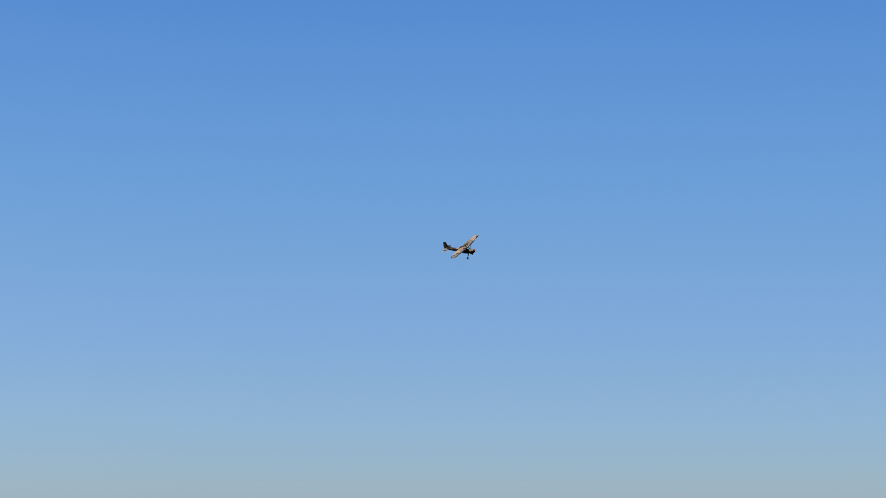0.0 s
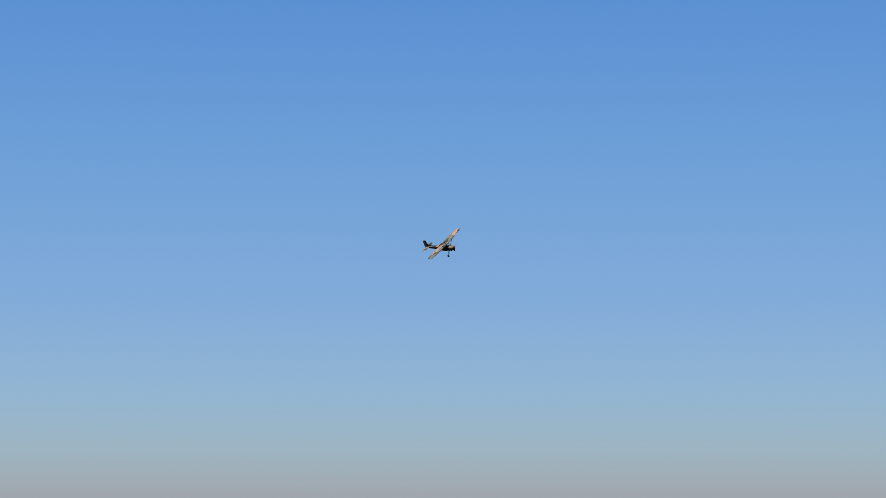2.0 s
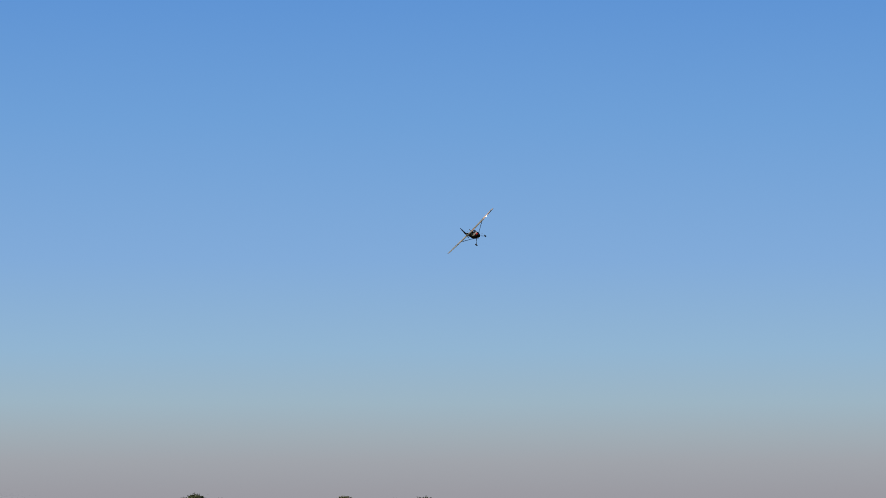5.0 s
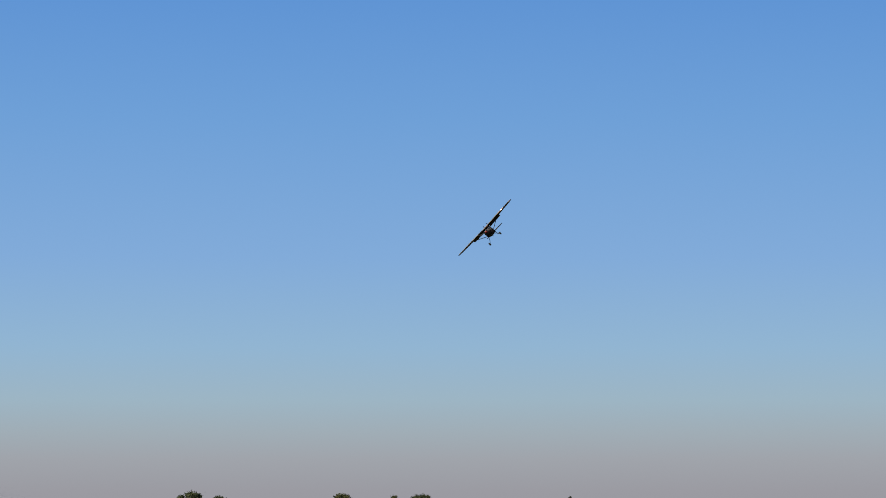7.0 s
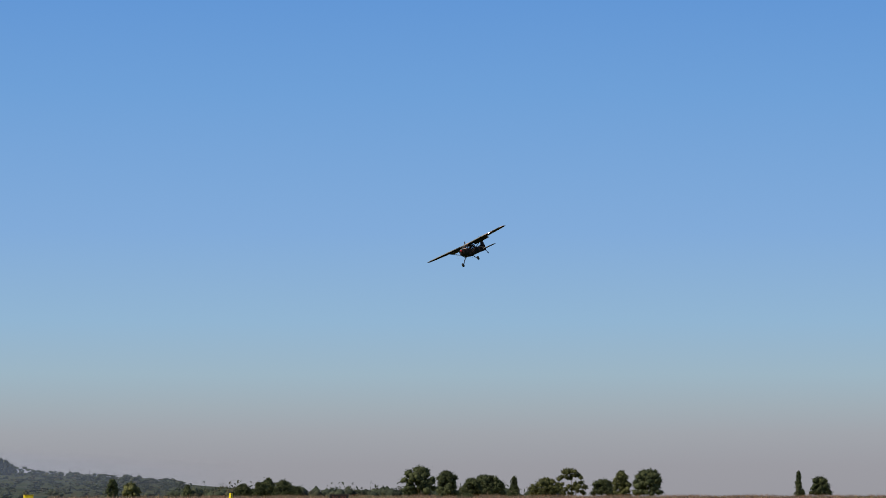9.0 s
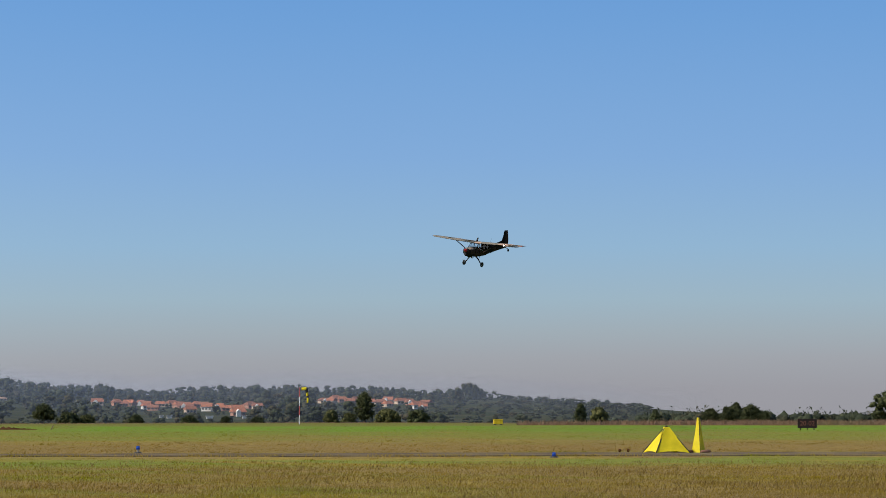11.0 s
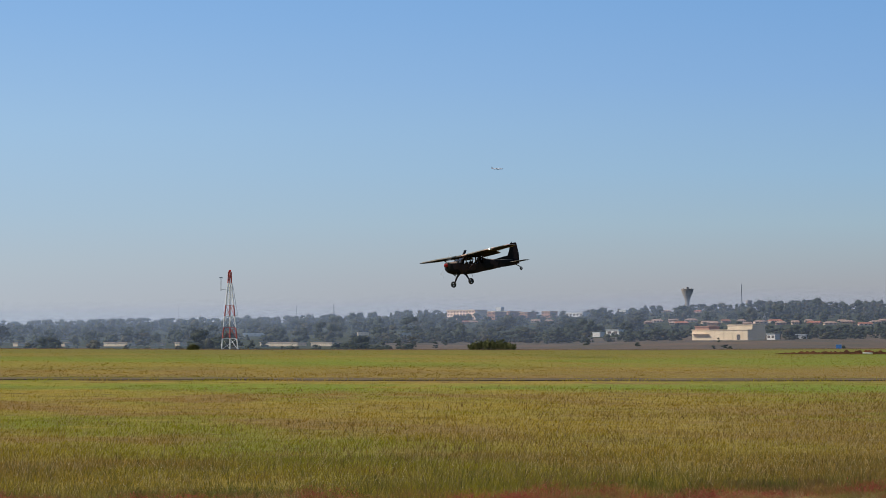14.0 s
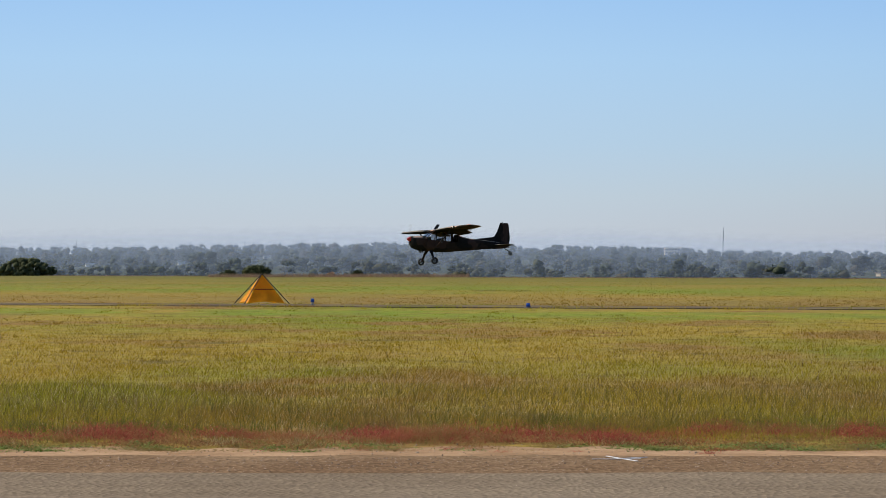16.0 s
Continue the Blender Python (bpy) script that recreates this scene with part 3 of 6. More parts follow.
def make_grass():
    def clumps(x, y):
        q = np.sin(x * 0.9 + 2 * np.sin(y * 0.31)) + np.sin(y * 0.83 + 2 * np.sin(x * 0.27)) + 0.7 * np.sin(x * 2.9 + y * 1.7) + 0.6 * np.sin(y * 4.1 - x * 2.3)
        return np.clip(0.85 + 0.35 * q, 0.3, 2.2)
    blades("veld_grass", 290000, fan(-11, 48, 29.6, 100), lambda g, r, x, y: g.uniform(0.4, 1.0, len(r)) * clumps(x, y) * np.interp(r, [30, 33, 38, 45, 70, 100], [0.085, 0.105, 0.075, 0.050, 0.034, 0.02]),
           lambda g, r: g.uniform(0.5, 1.4, len(r)) * r * 0.00030, 0.15, BLADES, "rough veld grass, olive green and rust brown", "grass", 11, 1.3)
    blades("seed_stalks", 17000, fan(-11, 48, 31.5, 62), lambda g, r, x, y: g.uniform(0.45, 1.0, len(r)) * np.clip(clumps(x, y), 0.6, 1.3) * np.interp(r, [31, 36, 48, 62], [0.14, 0.24, 0.16, 0.09]),
           lambda g, r: g.uniform(0.7, 1.4, len(r)) * r * 0.00017, 0.22, STALK, "thin dry seed stalks over the veld grass", "grass", 17, 0.6)

    blades("tall_grass", 46000, fan(-11, 32, 30.2, 44), lambda g, r, x, y: g.uniform(0.35, 1.0, len(r)) * np.clip(clumps(x, y), 0.5, 1.4) * np.interp(r, [30, 33, 37, 44], [0.16, 0.22, 0.17, 0.07]),
           lambda g, r: g.uniform(0.5, 1.3, len(r)) * r * 0.00021, 0.12, TALL, "taller dark olive grass near the verge", "grass", 41, 0.35)
    blades("bent_straws", 1100, fan(-11, 30, 30.5, 40), lambda g, r, x, y: g.uniform(0.06, 0.15, len(r)), lambda g, r: r * 0.00022, 0.25, STRAW, "single pale bent straws over the grass", "grass", 42, 1.1, 0.9)

    def rusty_spots(rng, n):
        x, y = fan(-11, 48, 36, 104)(rng, n)
        keep = rng.uniform(0, 1, len(x)) < np.interp(np.degrees(np.arctan2(x, y)), [-8, 8, 20, 30], [0.06, 0.15, 0.55, 0.95])
        return x[keep], y[keep]
    blades("rusty_tufts", 115000, rusty_spots, lambda g, r, x, y: g.uniform(0.3, 1.0, len(r)) * np.clip(clumps(x * 0.7, y * 0.7) - 0.25, 0.25, 1.5) * np.interp(r, [36, 60, 104], [0.15, 0.12, 0.09]),
           lambda g, r: g.uniform(0.5, 1.3, len(r)) * r * 0.00026, 0.1, RUSTY, "rust-brown and straw-coloured tufts in the veld grass", "grass", 44, 0.5)

    blades("short_far_tufts", 42000, fan(-11, 48, 121, 400), lambda g, r, x, y: g.uniform(0.3, 1.0, len(r)) * np.clip(clumps(x * 0.3, y * 0.3) - 0.2, 0.2, 1.5) * np.interp(r, [121, 200, 400], [0.06, 0.07, 0.10]),
           lambda g, r: g.uniform(0.6, 1.6, len(r)) * r * 0.00032, 0.1, DARK_BLADES, "short uneven tufts in the mown far turf", "grass", 45, 0.5)

    def tussock_spots(rng, n):
        x, y = fan(-11, 48, 33, 170)(rng, 6000)
        k = rng.uniform(0.06, 0.32, len(x))
        return (x[:, None] + rng.normal(0, 1, (len(x), 14)) * k[:, None]).ravel(), (y[:, None] + rng.normal(0, 1, (len(x), 14)) * k[:, None]).ravel()
    blades("tussocks", 0, tussock_spots, lambda g, r, x, y: g.uniform(0.3, 1.0, len(r)) * np.interp(r, [40, 90, 110, 125, 400], [0.08, 0.065, 0.045, 0.05, 0.10]),
           lambda g, r: g.uniform(0.5, 1.3, len(r)) * r * 0.00028, 0.1, DARK_BLADES, "scattered rough tussocks in the mown grass", "grass", 23, 1.0)

    def clump_spots(count, per, x0, x1, y0, y1, size, seed):
        def spots(rng, n):
            xs, ys = [], []
            while len(xs) < count:
                x, y = rng.uniform(x0, x1), rng.triangular(y0, (y0 + y1) / 2, y1)
                if noise.noise((x * 0.5, y * 0.9, seed)) < rng.uniform(-0.4, 0.2):
                    continue
                k = rng.uniform(0.4, 1.2) * size
                xs.append(x + rng.normal(0, k, per))
                ys.append(y + rng.normal(0, k * 0.5, per))
            return np.concatenate(xs), np.concatenate(ys)
        return spots

    def edge_spots(rng, n):
        s = rng.uniform(-62, 120, n)
        s = s[np.sin(s * 0.9) + np.sin(s * 2.7 + 1) + rng.normal(0, 0.7, n) > -0.3]
        k = len(s)
        d = np.where(rng.uniform(0, 1, k) < 0.7, taxi_edge(s) + 0.2 + rng.normal(0, 0.6, k), 121.2 + rng.normal(0, 0.4, k))
        return ACROSS[0] * d + ALONG[0] * s, ACROSS[1] * d + ALONG[1] * s
    blades("edge_grass", 26000, edge_spots, lambda g, r, x, y: g.uniform(0.02, 0.10, len(r)), lambda g, r: g.uniform(0.03, 0.07, len(r)), 0.0, BLADES, "rough grass growing over the taxiway's edges", "grass", 27, 0.7)

    def tuft(low, high):
        def height(g, r, x, y):
            q = 0.5 + 0.5 * np.sin(x * 3.1 + 2.0 * np.sin(y * 2.3)) * np.sin(x * 1.3 + y * 2.9 + 1.0)
            return g.uniform(0.35, 1.0, len(r)) * (low + (high - low) * q)
        return height
    thin = lambda g, r: g.uniform(0.004, 0.010, len(r))
    leafy = lambda g, r: g.uniform(0.006, 0.014, len(r))
    blades("red_weeds", 0, clump_spots(330, 230, -8, 16, 28.5, 31.0, 0.17, 13), tuft(0.03, 0.25), thin, 0.0, RED_WEED, "rust-red seeding weeds along the sandy verge", "weeds", 13, 0.7, 0.9)
    blades("stray_red_weeds", 0, clump_spots(40, 120, -8, 16, 27.0, 28.4, 0.10, 33), tuft(0.03, 0.10), thin, 0.0, RED_WEED, "single dark red weeds in the sand", "weeds", 33, 0.9, 0.8)
    blades("rust_weeds", 0, clump_spots(420, 140, -8, 16, 27.5, 30.4, 0.17, 34), tuft(0.03, 0.16), leafy, 0.05, RUST_WEED, "low rust-brown and olive weeds on the verge", "weeds", 34, 0.9, 0.85)
    blades("green_weeds", 0, clump_spots(210, 100, -8, 16, 27.3, 28.9, 0.14, 14), tuft(0.02, 0.10), lambda g, r: g.uniform(0.012, 0.030, len(r)), 0.0, GREEN_WEED, "low grey-green creeping weeds on the verge", "weeds", 14, 1.2, 0.8)
    blades("verge_tufts", 0, clump_spots(230, 90, -10, 20, 29.6, 33.4, 0.20, 18), tuft(0.06, 0.19), lambda g, r: g.uniform(0.006, 0.014, len(r)), 0.0, TUFT, "bright and dark green grass tufts along the verge", "grass", 18, 0.5)
    blades("dry_verge_tufts", 0, clump_spots(110, 60, -10, 20, 27.8, 32.0, 0.16, 19), tuft(0.05, 0.17), lambda g, r: g.uniform(0.005, 0.011, len(r)), 0.1, STALK, "dry straw-coloured grass tufts in the verge", "grass", 19, 0.8)

    def rim_spots(h0, h1, r0, r1):
        def spots(rng, n):
            h, r = np.radians(rng.uniform(h0, h1, n)), rng.uniform(r0, r1, n)
            return r * np.sin(h), r * np.cos(h)
        return spots
    def brow_spots(rng, n):
        h = rng.uniform(-12, 35, n)
        r = np.interp(h, RIM_H, RIM_R) - rng.uniform(-1, 4, n)
        return r * np.sin(np.radians(h)), r * np.cos(np.radians(h))
    blades("brow_grass", 16000, brow_spots, lambda g, r, x, y: g.uniform(0.04, 0.16, len(r)), lambda g, r: g.uniform(0.06, 0.16, len(r)), 0.05, REED, "pale dry grass along the brow of the field", "grass", 43)
    blades("reeds", 42000, rim_spots(35.0, 58, 372, 384), lambda g, r, x, y: g.uniform(0.62, 1.0, len(r)) ** 1.2 * np.interp(np.degrees(np.arctan2(x, y)), [35, 37, 40, 58], [0.4, 0.65, 0.85, 1.0]) * (0.8 + 0.2 * np.sin(x * 0.9) * np.sin(x * 0.23 + y * 0.4)),
           lambda g, r: g.uniform(0.05, 0.12, len(r)), 0.05, REED_RED, "dry pinkish reeds at the edge of the field", "reeds", 15)
    blades("tan_grass", 12000, rim_spots(35.0, 58, 366, 372), lambda g, r, x, y: g.uniform(0.3, 0.8, len(r)), lambda g, r: g.uniform(0.05, 0.12, len(r)), 0.05, REED, "tall tan grass before the reeds", "grass", 25)
    blades("dry_tussocks", 5000, rim_spots(-4.4, 0.5, 436, 446), lambda g, r, x, y: g.uniform(0.2, 0.7, len(r)), lambda g, r: g.uniform(0.05, 0.12, len(r)),
           0.05, REED, "dry tan grass tussocks on the field's rim", "grass", 16)


HAZE = 0.125      # share of light that one haze sheet scatters


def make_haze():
    # added sheets, one behind the other, imitate the haze of distance
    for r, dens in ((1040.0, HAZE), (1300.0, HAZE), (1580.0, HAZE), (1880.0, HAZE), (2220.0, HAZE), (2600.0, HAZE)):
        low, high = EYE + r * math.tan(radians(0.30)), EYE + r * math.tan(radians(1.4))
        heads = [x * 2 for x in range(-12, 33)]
        verts = [at(h, r + (20 + z) * 2.7, z) for h in heads for z in (-20, low, high)]     # each sheet leans away, to catch more sun
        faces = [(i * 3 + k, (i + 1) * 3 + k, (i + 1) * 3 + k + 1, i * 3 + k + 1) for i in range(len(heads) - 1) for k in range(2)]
        ob = part("haze", mesh_of("haze", verts, faces), haze_material("haze_sheet", dens, r))
        tagged(ob, "see-through blue sheet standing in for haze before the hills", "haze", kind="structure")


def stones(name, count, y0, mode, y1, z, small, large, material, label, seed):
    """Loose stones, small and uncountable."""
    rng = np.random.default_rng(seed)
    v0 = np.array([(1, 0, 0), (-1, 0, 0), (0, 1, 0), (0, -1, 0), (0, 0, 1), (0, 0, -1)], float)
    f0 = np.array([(0, 2, 4), (2, 1, 4), (1, 3, 4), (3, 0, 4), (2, 0, 5), (1, 2, 5), (3, 1, 5), (0, 3, 5)])
    c = np.c_[rng.uniform(-8, 16, count), rng.triangular(y0, mode, y1, count), np.full(count, z)]
    size = np.minimum(large, rng.exponential(small, count) + small)
    v = c[:, None] + v0 * size[:, None, None] * rng.uniform(0.7, 1.4, (count, 6, 3))
    f = f0[None] + 6 * np.arange(count)[:, None, None]
    tagged(new(name, tri_mesh(name, v.reshape(-1, 3), f.reshape(-1, 3), material)), label, "stones", kind="stuff")


def make_pebbles():
    stones("pebbles", 1600, 26.6, 27.6, 28.9, 0.017, 0.0022, 0.012, PEBBLE, "loose pale and dark pebbles on the sandy verge", 31)
    stones("road_chips", 7000, 24.2, 25.9, 26.9, 0.035, 0.0022, 0.009, CHIP, "brown and grey stone chips standing out of the road's edge", 32)
    stones("lane_chips", 1500, 20.0, 23.8, 24.6, 0.040, 0.0018, 0.006, CHIP, "worn stone chips in the smoother lane", 35)


make_ground()
make_paving()


# ---- the aircraft: x forward, y left, z up ----
def section(x, zc, w, top, bottom, k=16, p=2.6):
    """One rounded-box ring of the fuselage."""
    ring = []
    for i in range(k):
        a = 2 * math.pi * i / k
        c, s = math.cos(a), math.sin(a)
        y = w * math.copysign(abs(c) ** (2 / p), c)
        z = (top if s > 0 else bottom) * math.copysign(abs(s) ** (2 / p), s)
        ring.append((x, y, zc + z))
    return ring


def foil(y, x_le, chord, z, thick, twist=0.0, k=9):
    """A wing ring at span y: flat-bottomed aerofoil."""
    up, dn = [], []
    for i in range(k):
        u = i / (k - 1)
        t = 5 * thick * (0.2969 * math.sqrt(u) - 0.126 * u - 0.3516 * u * u + 0.2843 * u ** 3 - 0.1015 * u ** 4)
        up.append((x_le - u * chord, y, z + chord * t * 1.35 - math.sin(twist) * u * chord))
        dn.append((x_le - u * chord, y, z - chord * t * 0.65 - math.sin(twist) * u * chord))
    return up + dn[-2:0:-1]


def fin_ring(z, x_le, x_te, t):
    m = (x_le * 0.65 + x_te * 0.35)
    return [(x_le, 0, z), (m, t, z), (x_te, t * 0.25, z), (x_te, -t * 0.25, z), (m, -t, z)]


def wheel(parent, x, y, z, r, w, name="wheel"):
    hub = part(name, rodded((0, -w * 0.42, 0), (0, w * 0.42, 0), r * 0.30, seg=14), STEEL, parent, m=Matrix.Translation((x, y, z)))
    bm = bmesh.new()
    rings, seg = [], 20
    for i in range(seg):
        a = 2 * math.pi * i / seg
        rings.append([bm.verts.new(((r * 0.74 + r * 0.26 * math.cos(b)) * math.cos(a), w * 0.5 * math.sin(b), (r * 0.74 + r * 0.26 * math.cos(b)) * math.sin(a)))
                      for b in (2 * math.pi * j / 8 for j in range(8))])
    for i in range(seg):
        for j in range(8):
            bm.faces.new((rings[i][j], rings[(i + 1) % seg][j], rings[(i + 1) % seg][(j + 1) % 8], rings[i][(j + 1) % 8]))
    part("tyre", bm, TYRE, hub, "black rubber tyre", smooth=True)
    return hub


def shade_below(ob):
    """Undersides get the darker camouflage, their shade put into the colour."""
    ob.data.materials.append(CAMO_SHADED)
    for p in ob.data.polygons:
        p.material_index = 1 if p.normal.z < -0.3 else 0
    return ob


def pane(name, pts, parent, thick=0.012, label=""):
    """A flat glazed panel with thickness, from its corners."""
    p = [Vector(q) for q in pts]
    nrm = (p[1] - p[0]).cross(p[-1] - p[0]).normalized() * thick
    k = len(p)
    v = p + [q - nrm for q in p]
    f = [tuple(range(k)), tuple(range(2 * k - 1, k - 1, -1))] + [(i, k + i, k + (i + 1) % k, (i + 1) % k) for i in range(k)]
    return part(name, mesh_of(name, v, f), GLASS, parent, label)


def make_aircraft():
    plane = empty("light_aircraft", pose(0, 300, 40), "high-wing tailwheel aircraft in brown and green camouflage with a red spinner", "aircraft")
    # hull: x, centre height, half width, up, down; under the cabin it ends at the window sills
    sill = 0.03
    hull = [(1.10, -0.12, 0.50, 0.46, 0.56), (0.72, -0.08, 0.54, 0.66, 0.64), (0.10, -0.06, 0.55, 0.72, 0.68), (-0.80, -0.04, 0.52, 0.68, 0.64), (-1.28, 0.00, 0.47, 0.54, 0.59)]
    tail = [(-1.29, 0.00, 0.47, 0.60, 0.59), (-1.75, 0.02, 0.40, 0.42, 0.545), (-2.30, 0.04, 0.33, 0.33, 0.50), (-3.40, 0.08, 0.21, 0.26, 0.38), (-4.60, 0.08, 0.11, 0.20, 0.26), (-5.15, 0.08, 0.05, 0.14, 0.18)]
    rings = [[(x, y, min(z, sill)) for x, y, z in section(*q, p=3.2)] for q in hull] + [section(*q, p=3.0) for q in tail]
    body = part("fuselage", loft(rings), CAMO_SHADED, plane)
    # upward faces take the lighter tone, sunlight painted on the tail's back
    body.data.materials.append(CAMO_SUNLIT)
    for p in body.data.polygons:
        p.use_smooth = p.center.x < -1.3
        p.material_index = 1 if p.normal.z > 0.72 and p.center.x < -1.3 else 0
    # cowling with a deep chin
    cowl = [(2.16, 0.0, 0.22, 0.18, 0.24), (2.11, -0.02, 0.36, 0.25, 0.42), (1.92, -0.05, 0.43, 0.28, 0.56), (1.60, -0.08, 0.47, 0.34, 0.62), (1.08, -0.12, 0.505, 0.44, 0.57)]
    hood = part("cowling", loft([section(*q, p=2.8) for q in cowl]), CAMO_SHADED, plane, smooth=True)
    # sunlit tone painted on the cowling's top
    hood.data.materials.append(CAMO_SUNLIT)
    for p in hood.data.polygons:
        p.material_index = 1 if p.normal.z > 0.55 else 0
    for y in (0.2, -0.2):
        part("air_intake", boxed(2.05, 2.135, y - 0.10, y + 0.10, -0.10, 0.05, bevel=0.02), BLACK, plane)
    for y in (0.18, -0.18):
        part("exhaust_pipe", rodded((1.50, y, -0.60), (1.22, y, -0.84), 0.05), STEEL, plane)
    part("cowl_flap", boxed(1.10, 1.40, -0.30, 0.30, -0.735, -0.70, bevel=0.008), CAMO_SHADED, plane)
    # cabin: roof, posts, glass and dark seats
    roof = [[(x, -w, 0.60), (x, w, 0.60), (x, w * 0.92, top), (x, -w * 0.92, top)] for x, w, top in ((0.66, 0.47, 0.66), (0.40, 0.50, 0.72), (-0.60, 0.49, 0.72), (-1.30, 0.44, 0.62))]
    part("cabin_roof", loft(roof), CAMO_SHADED, plane)
    for sgn in (1, -1):
        for a, b, r in (((1.10, 0.475, 0.20), (0.62, 0.465, 0.62), 0.028), ((0.56, 0.535, 0.03), (0.52, 0.48, 0.62), 0.030), ((-0.06, 0.545, 0.03), (-0.04, 0.495, 0.62), 0.042), ((-0.74, 0.515, 0.03), (-0.70, 0.475, 0.62), 0.050),
                        ((-1.24, 0.465, 0.03), (-1.24, 0.430, 0.60), 0.055)):
            part("cabin_post", rodded((a[0], sgn * a[1], a[2] - 0.03), (b[0], sgn * b[1], b[2]), r, seg=6), CAMO_SHADED, plane)
        for x0, x1, y0, y1 in ((1.04, 0.57, 0.495, 0.535), (0.53, -0.03, 0.535, 0.545), (-0.09, -0.70, 0.545, 0.515), (-0.78, -1.22, 0.512, 0.468)):
            top = 0.60
            xt0 = 0.64 if x0 > 1 else x0 - 0.01
            pane("side_window", [(x0, sgn * y0, 0.03), (x1, sgn * y1, 0.03), (x1, sgn * (y1 - 0.05), top), (xt0, sgn * (y0 - 0.05), top)], plane, 0.012 * sgn, "clear cabin side window")
        part("cabin_door", boxed(-0.04, 0.55, min(sgn * 0.553, sgn * 0.563), max(sgn * 0.553, sgn * 0.563), -0.52, 0.02, bevel=0.004), CAMO_SHADED, plane)
        part("door_handle", boxed(0.02, 0.14, min(sgn * 0.566, sgn * 0.586), max(sgn * 0.566, sgn * 0.586), -0.09, -0.06), GREY_METAL, plane)
        part("seat", boxed(-0.18, -0.04, sgn * 0.25 - 0.18, sgn * 0.25 + 0.18, 0.01, 0.22, bevel=0.03), BLACK, plane, "dark seat back inside the cabin")
    pane("windscreen", [(1.14, 0.46, 0.22), (0.64, 0.46, 0.62), (0.64, -0.46, 0.62), (1.14, -0.46, 0.22)], plane, 0.012, "raked windscreen reflecting the sky")
    part("screen_post", rodded((1.15, 0, 0.22), (0.645, 0, 0.625), 0.018, seg=6), CAMO_SHADED, plane)
    part("instrument_panel", boxed(0.78, 0.98, -0.44, 0.44, 0.01, 0.26, bevel=0.02), BLACK, plane)
    # wings with dihedral
    for sgn, nm in ((1, "left"), (-1, "right")):
        prof = [(0.0, 0.72, 1.63, 0.66, 0.12), (2.6, 0.72, 1.63, 0.735, 0.12), (5.1, 0.50, 1.15, 0.805, 0.11), (5.36, 0.42, 0.98, 0.815, 0.09), (5.46, 0.25, 0.66, 0.82, 0.05)]
        rings = [foil(sgn * y, xl, c, z, t) for y, xl, c, z, t in prof]
        wing = part("wing", loft(rings), CAMO_SUNLIT, plane, "mottled tan wing with shade painted on its underside", smooth=True)
        shade_below(wing)
        flap = loft([foil(sgn * 0.62, -0.72, 0.56, 0.690, 0.10, radians(22)), foil(sgn * 2.62, -0.72, 0.56, 0.750, 0.10, radians(22))])
        shade_below(part("flap", flap, CAMO_SUNLIT, plane, "lowered wing flap"))
        part("aileron", loft([foil(sgn * 2.68, -0.88, 0.10, 0.715, 0.2), foil(sgn * 5.0, -0.62, 0.08, 0.80, 0.2)]), CAMO_SUNLIT, plane)
        bm = rodded((0.42, sgn * 0.54, -0.42), (0.28, sgn * 2.55, 0.70), 0.045)
        part("wing_strut", bm, CAMO_SHADED, plane, "dark bracing strut")
        tip = loft([foil(sgn * 5.30, 0.44, 0.10, 0.83, 0.3), foil(sgn * 5.45, 0.30, 0.08, 0.83, 0.3)])
        part("wing_tip_lamp", tip, RED_PAINT if sgn > 0 else BLUE_PAINT, plane)
        st = [foil(sgn * 0.04, -4.15, 1.05, 0.06, 0.09), foil(sgn * 1.45, -4.45, 0.74, 0.06, 0.08), foil(sgn * 1.58, -4.62, 0.45, 0.06, 0.06)]
        shade_below(part("tailplane", loft(st), CAMO_SUNLIT, plane))
        leg = loft([[(0.85, sgn * 0.30, -0.66), (0.62, sgn * 0.30, -0.66), (0.62, sgn * 0.30, -0.72), (0.85, sgn * 0.30, -0.72)],
                    [(0.83, sgn * 0.62, -0.90), (0.66, sgn * 0.62, -0.90), (0.66, sgn * 0.60, -0.95), (0.83, sgn * 0.60, -0.95)],
                    [(0.81, sgn * 0.98, -1.38), (0.71, sgn * 0.98, -1.38), (0.71, sgn * 0.94, -1.40), (0.81, sgn * 0.94, -1.40)]])
        part("landing_gear_leg", leg, CAMO_SHADED, plane)
        wheel(plane, 0.76, sgn * 1.07, -1.41, 0.25, 0.18)
        part("air_vent", rodded((0.62, sgn * 0.9, 0.71), (0.80, sgn * 0.9, 0.72), 0.03), GREY_METAL, plane)
    # tail
    part("fin", loft([fin_ring(0.20, -3.95, -4.98, 0.05), fin_ring(1.0, -4.42, -4.98, 0.045), fin_ring(1.62, -4.62, -4.98, 0.03)]), CAMO_SHADED, plane)
    part("dorsal_fillet", mesh_of("dorsal_fillet", [(-2.6, 0, 0.33), (-4.2, 0.05, 0.22), (-4.2, -0.05, 0.22), (-4.18, 0, 0.62)], [(0, 1, 3), (0, 3, 2), (1, 2, 3), (0, 2, 1)]), CAMO_SHADED, plane)
    part("rudder", loft([fin_ring(-0.05, -4.90, -5.36, 0.035), fin_ring(0.7, -4.90, -5.42, 0.032), fin_ring(1.55, -4.90, -5.28, 0.022), fin_ring(1.64, -4.93, -5.20, 0.014)]), CAMO_SHADED, plane)
    part("tail_beacon", rodded((-4.78, 0, 1.60), (-4.78, 0, 1.70), 0.03), BLACK, plane)
    part("tail_spring", rodded((-4.95, 0, -0.08), (-5.48, 0, -0.33), 0.035), STEEL, plane)
